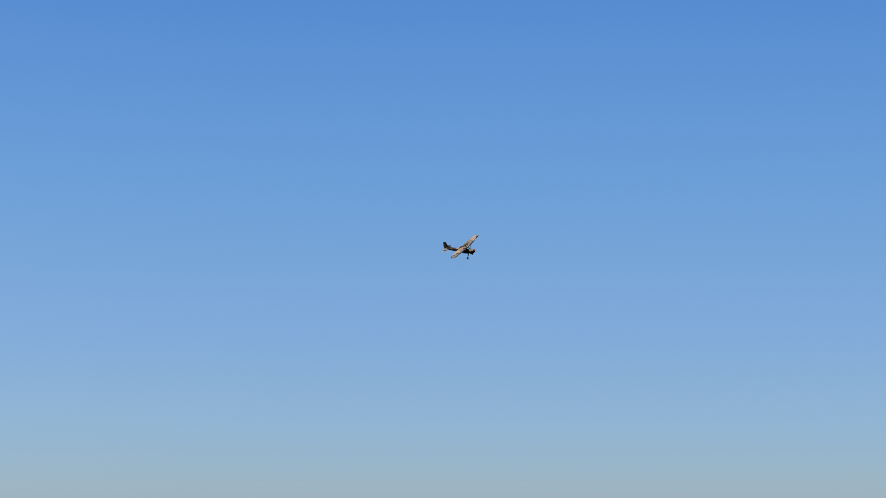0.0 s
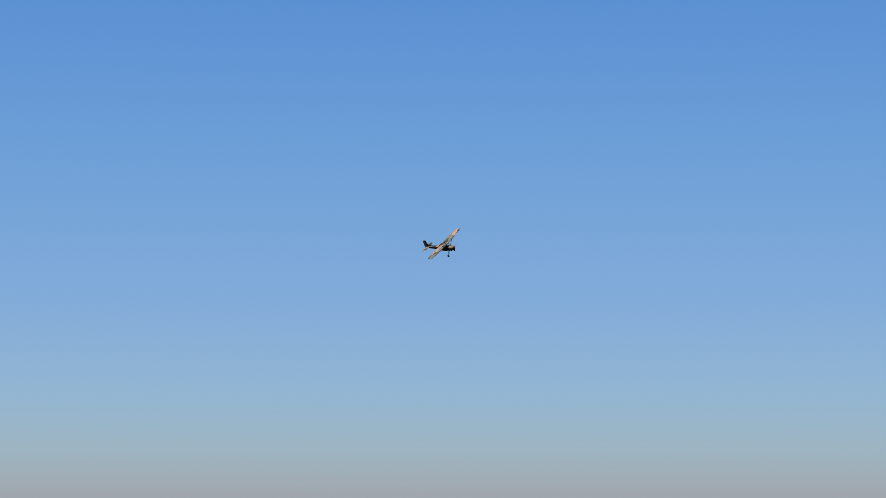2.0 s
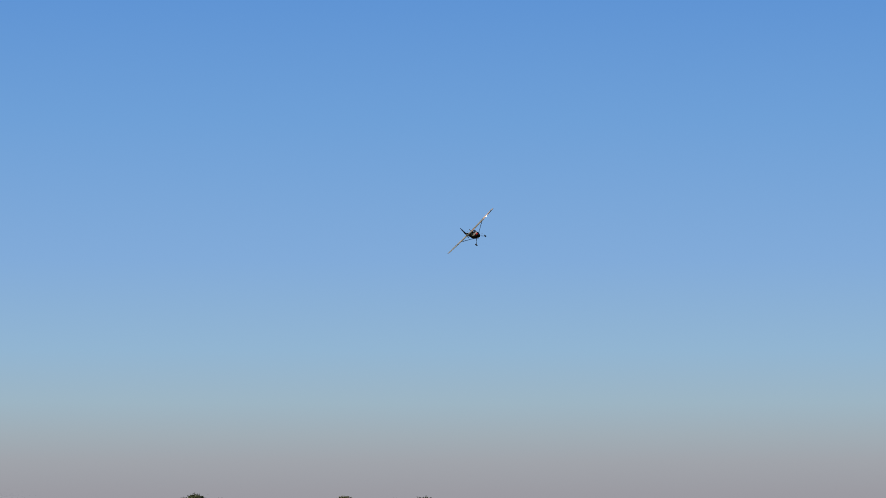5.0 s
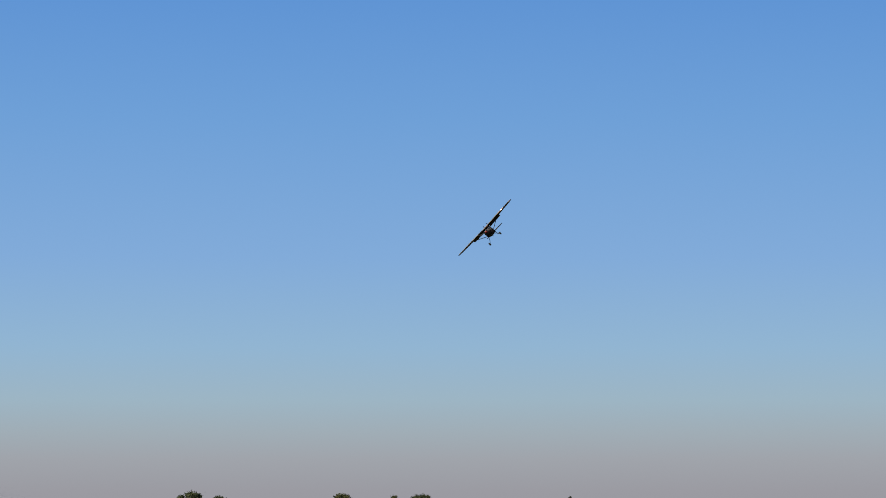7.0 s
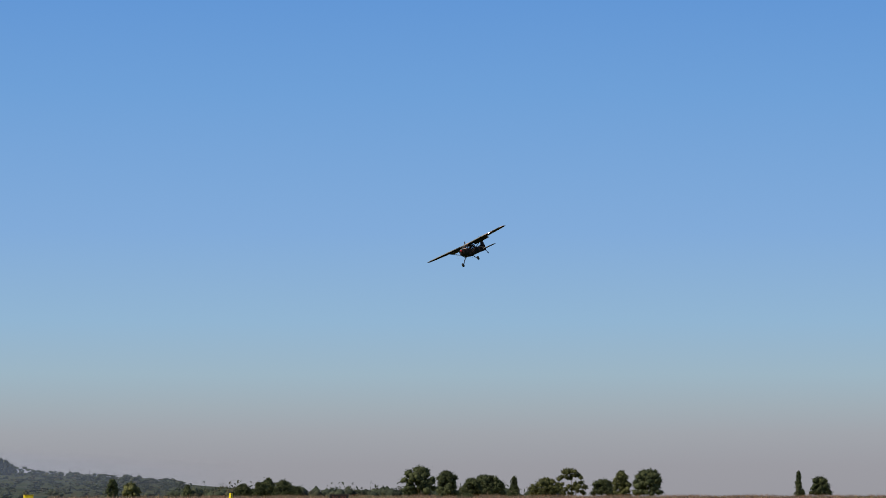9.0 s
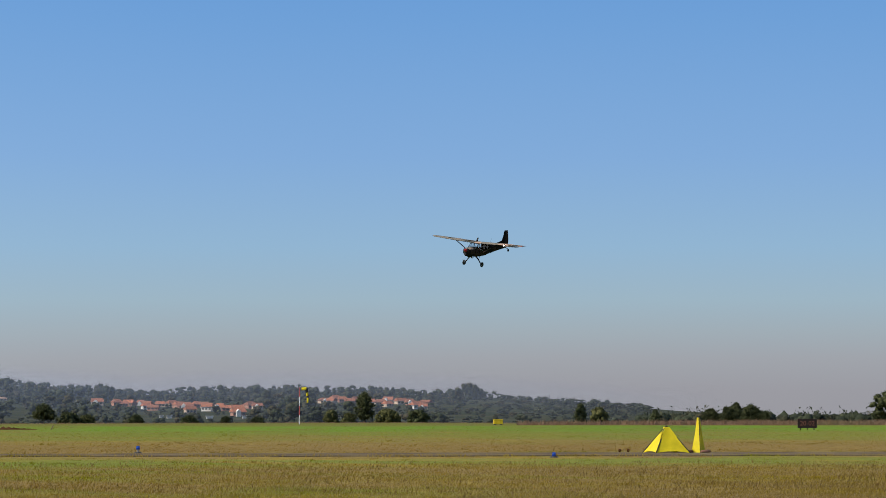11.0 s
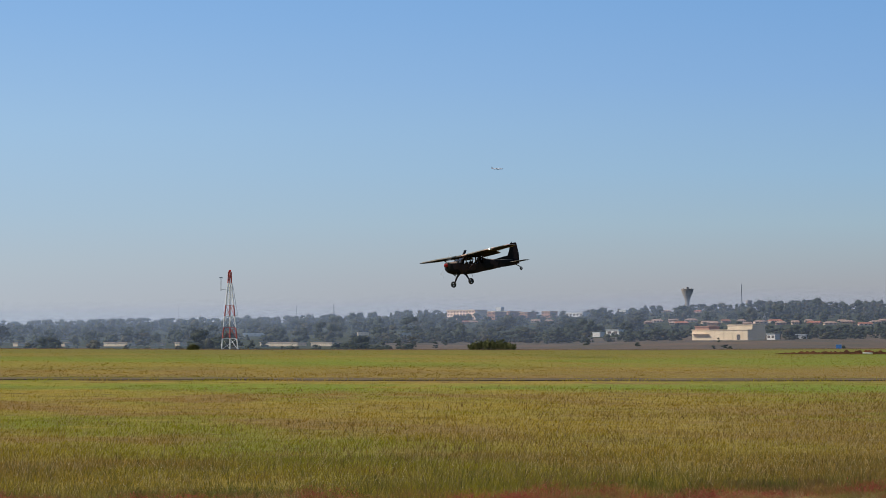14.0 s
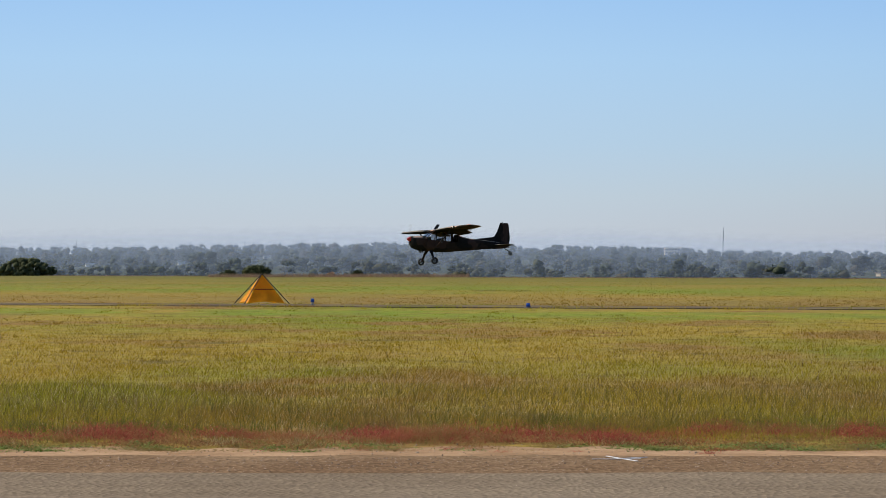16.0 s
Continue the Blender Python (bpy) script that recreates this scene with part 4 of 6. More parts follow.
    wheel(plane, -5.50, 0, -0.43, 0.14, 0.09, "tail_wheel")
    part("roof_antenna", loft([[(0.46, 0.03, 0.76), (0.22, 0.03, 0.76), (0.22, -0.03, 0.76), (0.46, -0.03, 0.76)], [(0.20, 0.03, 1.16), (-0.02, 0.03, 1.16), (-0.02, -0.03, 1.16), (0.20, -0.03, 1.16)]]), BLACK, plane, "dark blade antenna on the roof")
    part("whip_antenna", rodded((-2.0, 0, 0.36), (-2.4, 0, 0.95), 0.008), STEEL, plane)
    for x in (0.2, -0.3):
        part("belly_antenna", rodded((x, 0, -0.72), (x - 0.08, 0, -0.95), 0.015), STEEL, plane)
    part("landing_light", rodded((0.63, 3.55, 0.762), (0.650, 3.55, 0.762), 0.068, seg=16), LAND_LIGHT, plane, "lit landing light in the wing's leading edge")
    rings = [[(x, 3.55 + r * math.cos(2 * math.pi * i / 16), 0.762 + r * math.sin(2 * math.pi * i / 16)) for i in range(16)] for x, r in ((0.60, 0.072), (0.725, 0.072), (0.725, 0.082), (0.60, 0.084))]
    v = [q for ring in rings for q in ring]
    f = [(k * 16 + i, k * 16 + (i + 1) % 16, (k + 1) % 4 * 16 + (i + 1) % 16, (k + 1) % 4 * 16 + i) for k in range(4) for i in range(16)]
    part("light_housing", mesh_of("light_housing", v, f), BLACK, plane, "short black lamp housing")
    # propeller and spinner turn together
    prop = part("spinner", loft([[(x, 0.78 * r * math.cos(2 * math.pi * i / 14), 0.78 * r * math.sin(2 * math.pi * i / 14)) for i in range(14)]
                                 for x, r in ((-0.10, 0.20), (0.0, 0.20), (0.12, 0.16), (0.20, 0.09), (0.25, 0.02))]), SPINNER_RED, plane, "red spinner", m=Matrix.Translation((2.18, 0, 0)), smooth=True)
    for sgn in (1, -1):
        # each blade sweeps a narrow fan while the shutter is open
        rings = [[(0.03 + tw, -c, sgn * z), (0.05 + tw, c * 0.2, sgn * z), (0.03 - tw, c, sgn * z), (0.0, 0, sgn * z)] for z, c, tw in ((0.14, 0.05, 0.04), (0.45, 0.15, 0.03), (0.8, 0.25, 0.015), (1.00, 0.29, 0.008), (1.04, 0.20, 0.006))]
        part("propeller_blade", loft(rings), PROP, prop, "pale propeller blade, thinned by its spin")
    return plane, prop


aircraft, propeller = make_aircraft()


# ---- trees ----
def ico(sub):
    bm = bmesh.new()
    bmesh.ops.create_icosphere(bm, subdivisions=sub, radius=1)
    v = np.array([q.co[:] for q in bm.verts])
    f = np.array([[q.index for q in p.verts] for p in bm.faces])
    bm.free()
    return v, f


ICO_LOW = ico(1)


def crown_arrays(rng, shape, w, h, lumps, leaves, leaf, ball, size=(0.10, 0.17)):
    """A crown w wide and h high in metres, base at 0: round lumps of foliage inside an uneven envelope, leaf sprays all over them."""
    vs, fs, k = [], [], 0
    ph = rng.uniform(0, 6.28, 4)
    for i in range(lumps):
        u = rng.uniform(0.04, 0.97)
        if shape == "cone":
            half = 1.04 - u
        elif shape == "tall":
            half = (0.55 + 0.45 * math.sin(math.pi * min(1.0, u * 0.8 + 0.15))) * math.sqrt(max(0.04, 1 - u ** 4))
        elif shape == "dome":
            half = math.sqrt(max(0.03, 1 - u ** 2.4))
        else:
            half = (0.72 + 0.28 * min(1.0, u / 0.35)) * math.sqrt(max(0.03, 1 - max(0.0, (u - 0.3) / 0.7) ** 2.3))
        a = rng.uniform(0, 2 * math.pi)
        half *= 1 + 0.16 * math.sin(2 * a + ph[0] + 3 * u) + 0.10 * math.sin(5 * a + ph[1] + 7 * u)
        s = rng.uniform(*size) * min(w, h * 1.2)
        d = max(0.0, half * w / 2 - s * 0.8) * rng.uniform(0, 1) ** 0.4
        v = ball[0] * (1 + 0.22 * np.sin(ball[0] @ rng.normal(0, 3.0, (3, 3)) + rng.uniform(0, 6, 3)).sum(1, keepdims=True) / 1.8)
        v = v * s * np.array([1, 1, rng.uniform(0.75, 0.95)]) + np.array([d * math.cos(a), d * math.sin(a), max(s * 0.3, min(u * h, h - s * 0.8))])
        vs.append(v)
        fs.append(ball[1] + k)
        k += len(v)
    body = np.vstack(vs)
    mid = np.array([0, 0, h * 0.4])
    n = leaves
    c = body[rng.integers(len(body), size=n)]
    out = c - mid
    c = c + out / np.linalg.norm(out, axis=1, keepdims=True) * rng.exponential(leaf * 0.6, (n, 1)) + rng.normal(0, leaf * 0.5, (n, 3))
    p, q = rng.normal(0, 1, (n, 3)), rng.normal(0, 1, (n, 3))
    p = p / np.linalg.norm(p, axis=1, keepdims=True) * leaf * rng.uniform(0.6, 1.3, (n, 1))
    q = q / np.linalg.norm(q, axis=1, keepdims=True) * leaf
    vs.append(np.stack([c - p, c + q, c + p], 1).reshape(-1, 3))
    fs.append(np.arange(n * 3).reshape(-1, 3) + k)
    return np.vstack(vs), np.vstack(fs)


def tri_mesh(name, v, f, material):
    me = bpy.data.meshes.new(name)
    me.vertices.add(len(v))
    me.vertices.foreach_set("co", v.astype(np.float32).ravel())
    me.loops.add(len(f) * 3)
    me.loops.foreach_set("vertex_index", f.astype(np.int32).ravel())
    me.polygons.add(len(f))
    me.polygons.foreach_set("loop_start", (np.arange(len(f)) * 3).astype(np.int32))
    me.update(calc_edges=True)
    me.materials.append(material)
    return me


def woods(name, spots, protos, material, label, seed):
    """spots: x, y, z, width, height of every tree; all crowns in one mesh."""
    rng = np.random.default_rng(seed)
    vs, fs, k = [], [], 0
    for x, y, z, w, h in spots:
        pv, pf = protos[rng.integers(len(protos))]
        a = rng.uniform(0, 2 * math.pi)
        c, s = math.cos(a), math.sin(a)
        v = pv @ np.array([[c, s, 0], [-s, c, 0], [0, 0, 1]]) * np.array([w, w, h]) + np.array([x, y, z])
        vs.append(v)
        fs.append(pf + k)
        k += len(v)
    ob = new(name, tri_mesh(name, np.vstack(vs), np.vstack(fs), material))
    return tagged(ob, label, "trees", kind="stuff")


def tree(h, r, width, height, shape, material, label, seed, lift=0.0, sparse=False, group="", crown=None):
    """A tree with tapered trunk, limbs and an uneven crown."""
    rng = np.random.default_rng(seed)
    z = ground_z(h, r) + lift
    t = empty("tree", Matrix.Translation(at(h, r, z - 0.05)), label, "tree", group)
    stem = height - crown if crown else height * (0.16 if shape != "round" else 0.28)
    rw = max(0.06, height * 0.022)
    part("trunk", rodded((0, 0, 0), (0.05 * width, 0, height * 0.6), rw, rw * 0.4), BARK, t)
    for i in range(4):
        a = i * 1.7 + seed
        part("limb", rodded((0, 0, height * (0.25 + 0.07 * i)), (width * 0.3 * math.cos(a), width * 0.3 * math.sin(a), height * (0.55 + 0.08 * i)), rw * 0.5, rw * 0.2, 6), BARK, t)
    v, f = crown_arrays(rng, shape, width, height - stem, 40 if sparse else 120, 7000, 0.12, ICO_LOW, (0.05, 0.09) if sparse else (0.07, 0.13))
    v = v + np.array([0, 0, stem])
    part("crown", tri_mesh("crown", v, f, material), material, t)
    return t


def bush(h, r, width, height, material, label, seed, name="bush"):
    rng = np.random.default_rng(seed)
    v, f = crown_arrays(rng, "dome", width, height * 1.05, 60 + int(30 * width / height), 4000, 0.085, ICO_LOW, (0.10, 0.18))
    v = v * np.array([1, 0.7, 1]) + np.array([0, 0, -0.05 * height])
    ob = part(name, tri_mesh(name, v, f, material), material, m=Matrix.Translation(at(h, r, ground_z(h, r))))
    return tagged(ob, label, "bush")


def maize_patch(h, r, width, height, label):
    """A stand of tall broad-bladed stalks: upright stems with arching leaves."""
    rng = np.random.default_rng(77)
    vs = []
    for i in range(260):
        x, y = rng.uniform(-0.5, 0.5) * width, rng.normal(0, 0.7)
        top = height * rng.uniform(0.55, 1.05) * (1 - 0.5 * abs(2 * x / width) ** 3)
        vs.append([(x - 0.02, y, 0), (x + 0.02, y, 0), (x + rng.normal(0, 0.05), y, top)])
        for k in range(5):
            z, a, n = top * rng.uniform(0.25, 0.95), rng.uniform(0, 6.28), rng.uniform(0.18, 0.38)
            c, s = math.cos(a) * n, math.sin(a) * n
            rise = rng.uniform(-0.05, 0.3)
            vs.append([(x, y, z - 0.05), (x + c * 0.5, y + s * 0.5, z + rise + 0.04), (x + c, y + s, z + rise * 0.5)])
    v = np.array(vs).reshape(-1, 3)
    ob = part("maize_patch", tri_mesh("maize_patch", v, np.arange(len(v)).reshape(-1, 3), LEAF_LIGHT), LEAF_LIGHT, m=Matrix.Translation(at(h, r, ground_z(h, r) - 0.05)) @ pose(0, 0, 0, 0, 0, -h))
    return tagged(ob, label, "plants")


# ---- on the field ----
def pyramid_tent(h, r, base, height, turn, cloth, label, rng_seed, strap=False, wide=1.0, top_wide=0.04, slack=0.10):
    t = empty("marker_tent", Matrix.Translation(at(h, r, 0.01)) @ pose(0, 0, 0, 0, 0, turn), label, "tent")
    a, c = base / 2, top_wide
    corner = [(-a, -a), (a, -a), (a, a), (-a, a)]
    rng = random.Random(rng_seed)
    for i in range(4):
        p, q = corner[i], corner[(i + 1) % 4]
        rows = []
        for k in range(7):       # the cloth sags between its poles
            u = k / 6
            row = []
            for j in range(7):
                v = j / 6
                x = (p[0] + (q[0] - p[0]) * v) * (1 - u) + c * (1 if p[0] + q[0] > 0 else -1 if p[0] + q[0] < 0 else 2 * v - 1) * u * 0.5
                y = (p[1] + (q[1] - p[1]) * v) * (1 - u) + c * (1 if p[1] + q[1] > 0 else -1 if p[1] + q[1] < 0 else 2 * v - 1) * u * 0.5
                sag = slack * base * 4 * v * (1 - v) * (1 - u) * (0.35 + 0.65 * u) + rng.uniform(-0.008, 0.008)
                m = math.hypot(x, y) or 1
                row.append((x - x / m * sag, y - y / m * sag, height * u + (0.05 * base * math.sin(v * math.pi) if k == 0 else 0)))
            rows.append(row)
        verts = [v for row in rows for v in row]
        faces = [(k * 7 + j, k * 7 + j + 1, k * 7 + 8 + j, k * 7 + 7 + j) for k in range(6) for j in range(6)]
        part("cloth_panel", mesh_of("cloth_panel", verts, faces, True), cloth, t)
        x, y = p
        part("pole", rodded((x * wide, y * wide, 0), (x * 0.02, y * 0.02, height + 0.03), 0.022), BLACK, t, "dark tent pole")
        if strap:
            k = 0.5
            part("strap", rodded((p[0] * wide * k, p[1] * wide * k, height * 0.5), (q[0] * wide * k, q[1] * wide * k, height * 0.5), 0.018), BLACK, t, "black strap")
            part("tag", boxed(p[0] * 0.62 - 0.03, p[0] * 0.62 + 0.03, p[1] * 0.62 - 0.03, p[1] * 0.62 + 0.03, height * 0.33, height * 0.40), YELLOW_PAINT, t)
    part("cap", boxed(-0.05, 0.05, -0.05, 0.05, height - 0.02, height + 0.05, bevel=0.02), BLACK, t)
    return t


def marker_cone(h, r):
    t = empty("marker_pylon", Matrix.Translation(at(h, r, 0.01)) @ pose(0, 0, 0, 0, 0, 20), "tall narrow yellow marker pylon weighed down with sandbags", "pylon")
    b = 0.21
    part("shell", loft([[(-b, -b, 0), (b, -b, 0), (b, b, 0), (-b, b, 0)], [(-0.10, -0.10, 0.8), (0.10, -0.10, 0.8), (0.10, 0.10, 0.8), (-0.10, 0.10, 0.8)],
                        [(-0.045, -0.045, 1.42), (0.045, -0.045, 1.42), (0.045, 0.045, 1.42), (-0.045, 0.045, 1.42)]]), YELLOW_CLOTH, t)
    part("tip", boxed(-0.05, 0.05, -0.05, 0.05, 1.42, 1.47), BLACK, t)
    part("edge", rodded((-b, -b, 0), (-0.047, -0.047, 1.42), 0.012), BLACK, t)
    return t


def sandbag(h, r, turn):
    bm = bmesh.new()
    bmesh.ops.create_uvsphere(bm, u_segments=12, v_segments=8, radius=1, matrix=Matrix.Diagonal((0.20, 0.11, 0.075, 1)))
    for v in bm.verts:
        v.co.z = max(v.co.z, -0.04) + 0.01 * math.sin(v.co.x * 40)
    ob = part("sandbag", bm, SANDBAG, m=Matrix.Translation(at(h, r, 0.05)) @ pose(0, 0, 0, 0, 0, turn), smooth=True)
    return tagged(ob, "dusty red-brown sandbag at the foot of the pylon", "sandbag", "sandbags by the pylon")


def taxi_light(h, r, height, lens):
    t = empty("taxiway_light", Matrix.Translation(at(h, r, 0.0)), "low blue taxiway edge light on a dark base", "light", "taxiway edge lights")
    part("base", rodded((0, 0, 0), (0, 0, 0.05), 0.17, 0.12, 14), STEEL, t)
    part("stem", rodded((0, 0, 0.04), (0, 0, height - 0.12), 0.05, 0.06, 10), GREY_METAL if height > 0.22 else STEEL, t)
    part("lens", rodded((0, 0, height - 0.14), (0, 0, height), lens, lens * 0.8, 14), BLUE_GLASS, t, "blue glass lens", smooth=True)
    return t


def letters(text, size, material, parent, m, name="lettering"):
    cu = bpy.data.curves.new(name, "FONT")
    cu.body, cu.size, cu.align_x, cu.align_y, cu.extrude = text, size, "CENTER", "CENTER", 0.004
    tmp = new(name, cu)
    me = bpy.data.meshes.new_from_object(tmp.evaluated_get(bpy.context.evaluated_depsgraph_get()))
    bpy.data.objects.remove(tmp)
    me.materials.clear()
    return part(name, me, material, parent, "faded red numerals 20-02", m=m)


def runway_sign(h, r):
    t = empty("runway_sign", Matrix.Translation(at(h, r, 0)) @ pose(0, 0, 0, 0, 0, -h + 8), "dark runway sign board with faded numerals on short legs", "sign")
    part("board", boxed(-0.86, 0.86, -0.08, 0.08, 0.16, 0.98, bevel=0.02), SIGN_DARK, t)
    for x in (-0.6, 0, 0.6):
        part("leg", boxed(x - 0.04, x + 0.04, -0.05, 0.05, 0, 0.17), BLACK, t)
    for x in (-0.43, 0.0, 0.43):
        part("panel_rib", boxed(x - 0.012, x + 0.012, -0.092, -0.082, 0.18, 0.96), BLACK, t)
    letters("20-02", 0.58, SIGN_INK, t, pose(0, -0.096, 0.57, 90, 0, 0))
    return t


def windsock(h, r):
    t = empty("windsock", Matrix.Translation(at(h, r, 0)) @ pose(0, 0, 0, 0, 0, -h), "limp yellow and black windsock on a red and white pole", "windsock")
    for i in range(4):
        part("pole_band", rodded((0, 0, i * 1.16), (0, 0, i * 1.16 + 1.16), 0.075, seg=10), WHITE_PAINT if i % 2 == 0 else FADED_RED, t)
    part("swivel_arm", rodded((0, 0, 4.6), (0.75, 0, 4.72), 0.035), STEEL, t)
    part("hoop", rodded((0.30, 0, 4.15), (0.30, 0, 4.75), 0.03), STEEL, t)
    bands = [((0.25, 0, 4.45), (0.85, 0, 4.50), 0.22, 0.27, YELLOW_CLOTH), ((0.80, 0, 4.55), (0.95, 0, 4.0), 0.26, 0.22, BLACK), ((0.95, 0, 4.05), (1.0, 0, 3.6), 0.20, 0.18, YELLOW_CLOTH),
             ((1.0, 0, 3.65), (1.05, 0, 3.3), 0.18, 0.17, BLACK), ((1.05, 0, 3.35), (1.02, 0, 2.75), 0.18, 0.14, YELLOW_CLOTH)]
    for a, b, r0, r1, m in bands:
        part("sock_band", rodded(a, b, r0 * 0.8, r1 * 0.8, 12), m, t)
    return t


def lattice_mast(h, r):
    t = empty("lattice_mast", Matrix.Translation(at(h, r, 0)) @ pose(0, 0, 0, 0, 0, -h), "red and white lattice weather mast on the field", "mast")
    top, n = 9.3, 7

    def half(z):
        return 0.98 - (0.98 - 0.16) * min(1, z / 8.6)
    for k in range(n):
        z0, z1 = top * k / n, top * (k + 1) / n
        m = (WHITE_PAINT, FADED_RED, WHITE_PAINT, FADED_RED, WHITE_PAINT, WHITE_PAINT, FADED_RED)[k]
        a, b = half(z0), half(z1)
        for sx, sy in ((-1, -0.6), (1, -0.6), (0.05, 1)):
            part("leg_section", rodded((sx * a, sy * a, z0), (sx * b, sy * b, z1), 0.075), m, t)
        c = [(-1, -0.6), (1, -0.6), (0.05, 1)]
        for i in range(3):
            p, q = c[i], c[(i + 1) % 3]
            part("cross_bar", rodded((p[0] * b, p[1] * b, z1), (q[0] * b, q[1] * b, z1), 0.03, seg=6), m, t)
            part("brace", rodded((p[0] * a, p[1] * a, z0), (q[0] * b, q[1] * b, z1), 0.03, seg=6), m, t)
    part("top_lamp", boxed(-0.14, 0.14, -0.14, 0.14, top, top + 0.22, bevel=0.03), RED_PAINT, t)
    part("instrument_arm", rodded((-0.25, 0, 7.2), (-1.05, 0, 7.2), 0.02), GREY_METAL, t)
    part("instrument_post", rodded((-1.05, 0, 7.0), (-1.05, 0, 8.6), 0.045), GREY_METAL, t)
    part("wind_vane", boxed(-1.25, -0.85, -0.05, 0.05, 8.55, 8.68), GREY_METAL, t)
    part("ladder_rail", rodded((0.35, 0.1, 7.8), (0.98, 0.1, 4.0), 0.02), GREY_METAL, t)
    for z, x in ((6.2, 0.62), (4.1, 0.95)):
        part("ladder_arm", rodded((0.3, 0.1, z), (x, 0.1, z), 0.02), GREY_METAL, t)
    return t


def utility_box(h, r):
    t = empty("utility_box", Matrix.Translation(at(h, r, 0)) @ pose(0, 0, 0, 0, 0, -h + 12), "yellow utility box on two short feet", "box")
    part("body", boxed(-0.55, 0.55, -0.3, 0.3, 0.12, 0.62, bevel=0.03), YELLOW_PAINT, t)
    part("lid", boxed(-0.58, 0.58, -0.33, 0.33, 0.62, 0.68, bevel=0.01), YELLOW_PAINT, t)
    for x in (-0.4, 0.4):
        part("foot", boxed(x - 0.08, x + 0.08, -0.25, 0.25, 0, 0.12), STEEL, t)
    return t


def earth_bank(h0, h1, r):
    """A low ridge of dug red soil, as a strip of lumps."""
    n = 150
    verts, faces = [], []
    for i in range(n + 1):
        h = h0 + (h1 - h0) * i / n
        k = math.sin(math.pi * i / n) ** 0.5
        for j, (d, z) in enumerate(((-2.2, -0.02), (-0.9, 0.17), (0.0, 0.26), (1.0, 0.15), (2.4, -0.02))):
            q = noise.noise((i * 0.33, j * 0.9, 2.0)) + 0.6 * noise.noise((i * 0.9, j * 1.7, 5.0))
            verts.append(at(h, r + d + q * 0.5, max(-0.02, z * k * (1 + 0.9 * q))))
    for i in range(n):
        for j in range(4):
            faces.append((i * 5 + j, (i + 1) * 5 + j, (i + 1) * 5 + j + 1, i * 5 + j + 1))
    ob = part("earth_bank", mesh_of("earth_bank", verts, faces), SOIL)
    tagged(ob, "low bank of dug red-brown soil in the grass", "soil")
    for hh, w in ((24.02, 0.42), (25.28, 0.34)):
        s = part("concrete_slab", boxed(-w, w, -0.3, 0.3, 0, 0.14, bevel=0.03), WHITE_WALL, m=Matrix.Translation(at(hh, r - 4.5, 0.03)) @ pose(0, 0, 0, 0, 3, -hh + 6))
        tagged(s, "pale broken concrete slab beside the soil", "slab", "concrete slabs")
    s = part("wooden_stake", rodded((0, 0, -0.1), (0.30, 0, 0.42), 0.05, 0.04), BARK, m=Matrix.Translation(at(26.3, r - 3, 0)))
    tagged(s, "leaning dark wooden stake in the grass", "stake")


pyramid_tent(37.80, 124.0, 1.44, 1.04, -37.8 + 22, YELLOW_CLOTH, "bright yellow pyramid marker tent beside the taxiway", 5, wide=1.03, top_wide=0.18, slack=0.05)
marker_cone(38.40, 124.6)
for hh, rr, tt in ((38.24, 124.3, 20), (38.52, 124.2, -30), (38.58, 124.9, 60)):
    sandbag(hh, rr, tt)
pyramid_tent(-3.40, 136.5, 1.72, 1.27, 3.45 + 13, ORANGE_CLOTH, "orange pyramid marker tent with a black strap and poles", 6, strap=True, wide=1.18, top_wide=0.10, slack=0.05)
for hh, rr, ht, ln in ((35.70, 111.5, 0.19, 0.075), (27.92, 124.0, 0.28, 0.085), (-2.45, 129.5, 0.30, 0.085), (1.60, 122.6, 0.19, 0.09), (45.2, 116.0, 0.25, 0.085)):
    taxi_light(hh, rr, ht, ln)
for hh, rr in ((36.93, 126.0), (37.09, 126.5)):
    s = part("clod", boxed(-0.06, 0.06, -0.05, 0.05, 0, 0.14, bevel=0.035), SOIL, m=Matrix.Translation(at(hh, rr, 0)))
    tagged(s, "dark clod of earth on the mown grass", "clod", "clods")
runway_sign(40.42, 275.0)
utility_box(34.65, 368.0)
windsock(30.93, 386.0)
lattice_mast(12.10, 366.0)
earth_bank(22.3, 26.05, 282.0)
bx = empty("portable_cabin", Matrix.Translation(at(23.49, 392, ground_z(23.49, 392) - 0.05)) @ pose(0, 0, 0, 0, 0, -23), "small blue portable cabin past the field's rim", "cabin")
part("body", boxed(-0.35, 0.35, -0.35, 0.35, 0, 0.62, bevel=0.03), BLUE_PAINT, bx)
part("roof", boxed(-0.38, 0.38, -0.38, 0.38, 0.62, 0.68, bevel=0.02), WHITE_PAINT, bx)
mk = empty("chalk_cross", Matrix.Translation(at(3.25, 26.25, 0.037)), "white chalk cross on the taxi road", "marking", kind="structure")
for a, w, y in ((4, 0.21, -0.02), (-72, 0.36, 0.03), (38, 0.20, 0.10)):
    part("chalk_stroke", boxed(-w, w, -0.011, 0.011, 0.0, 0.004), WHITE_PAINT, mk, m=pose(0.02 + y, y, 0.001, 0, 0, a))

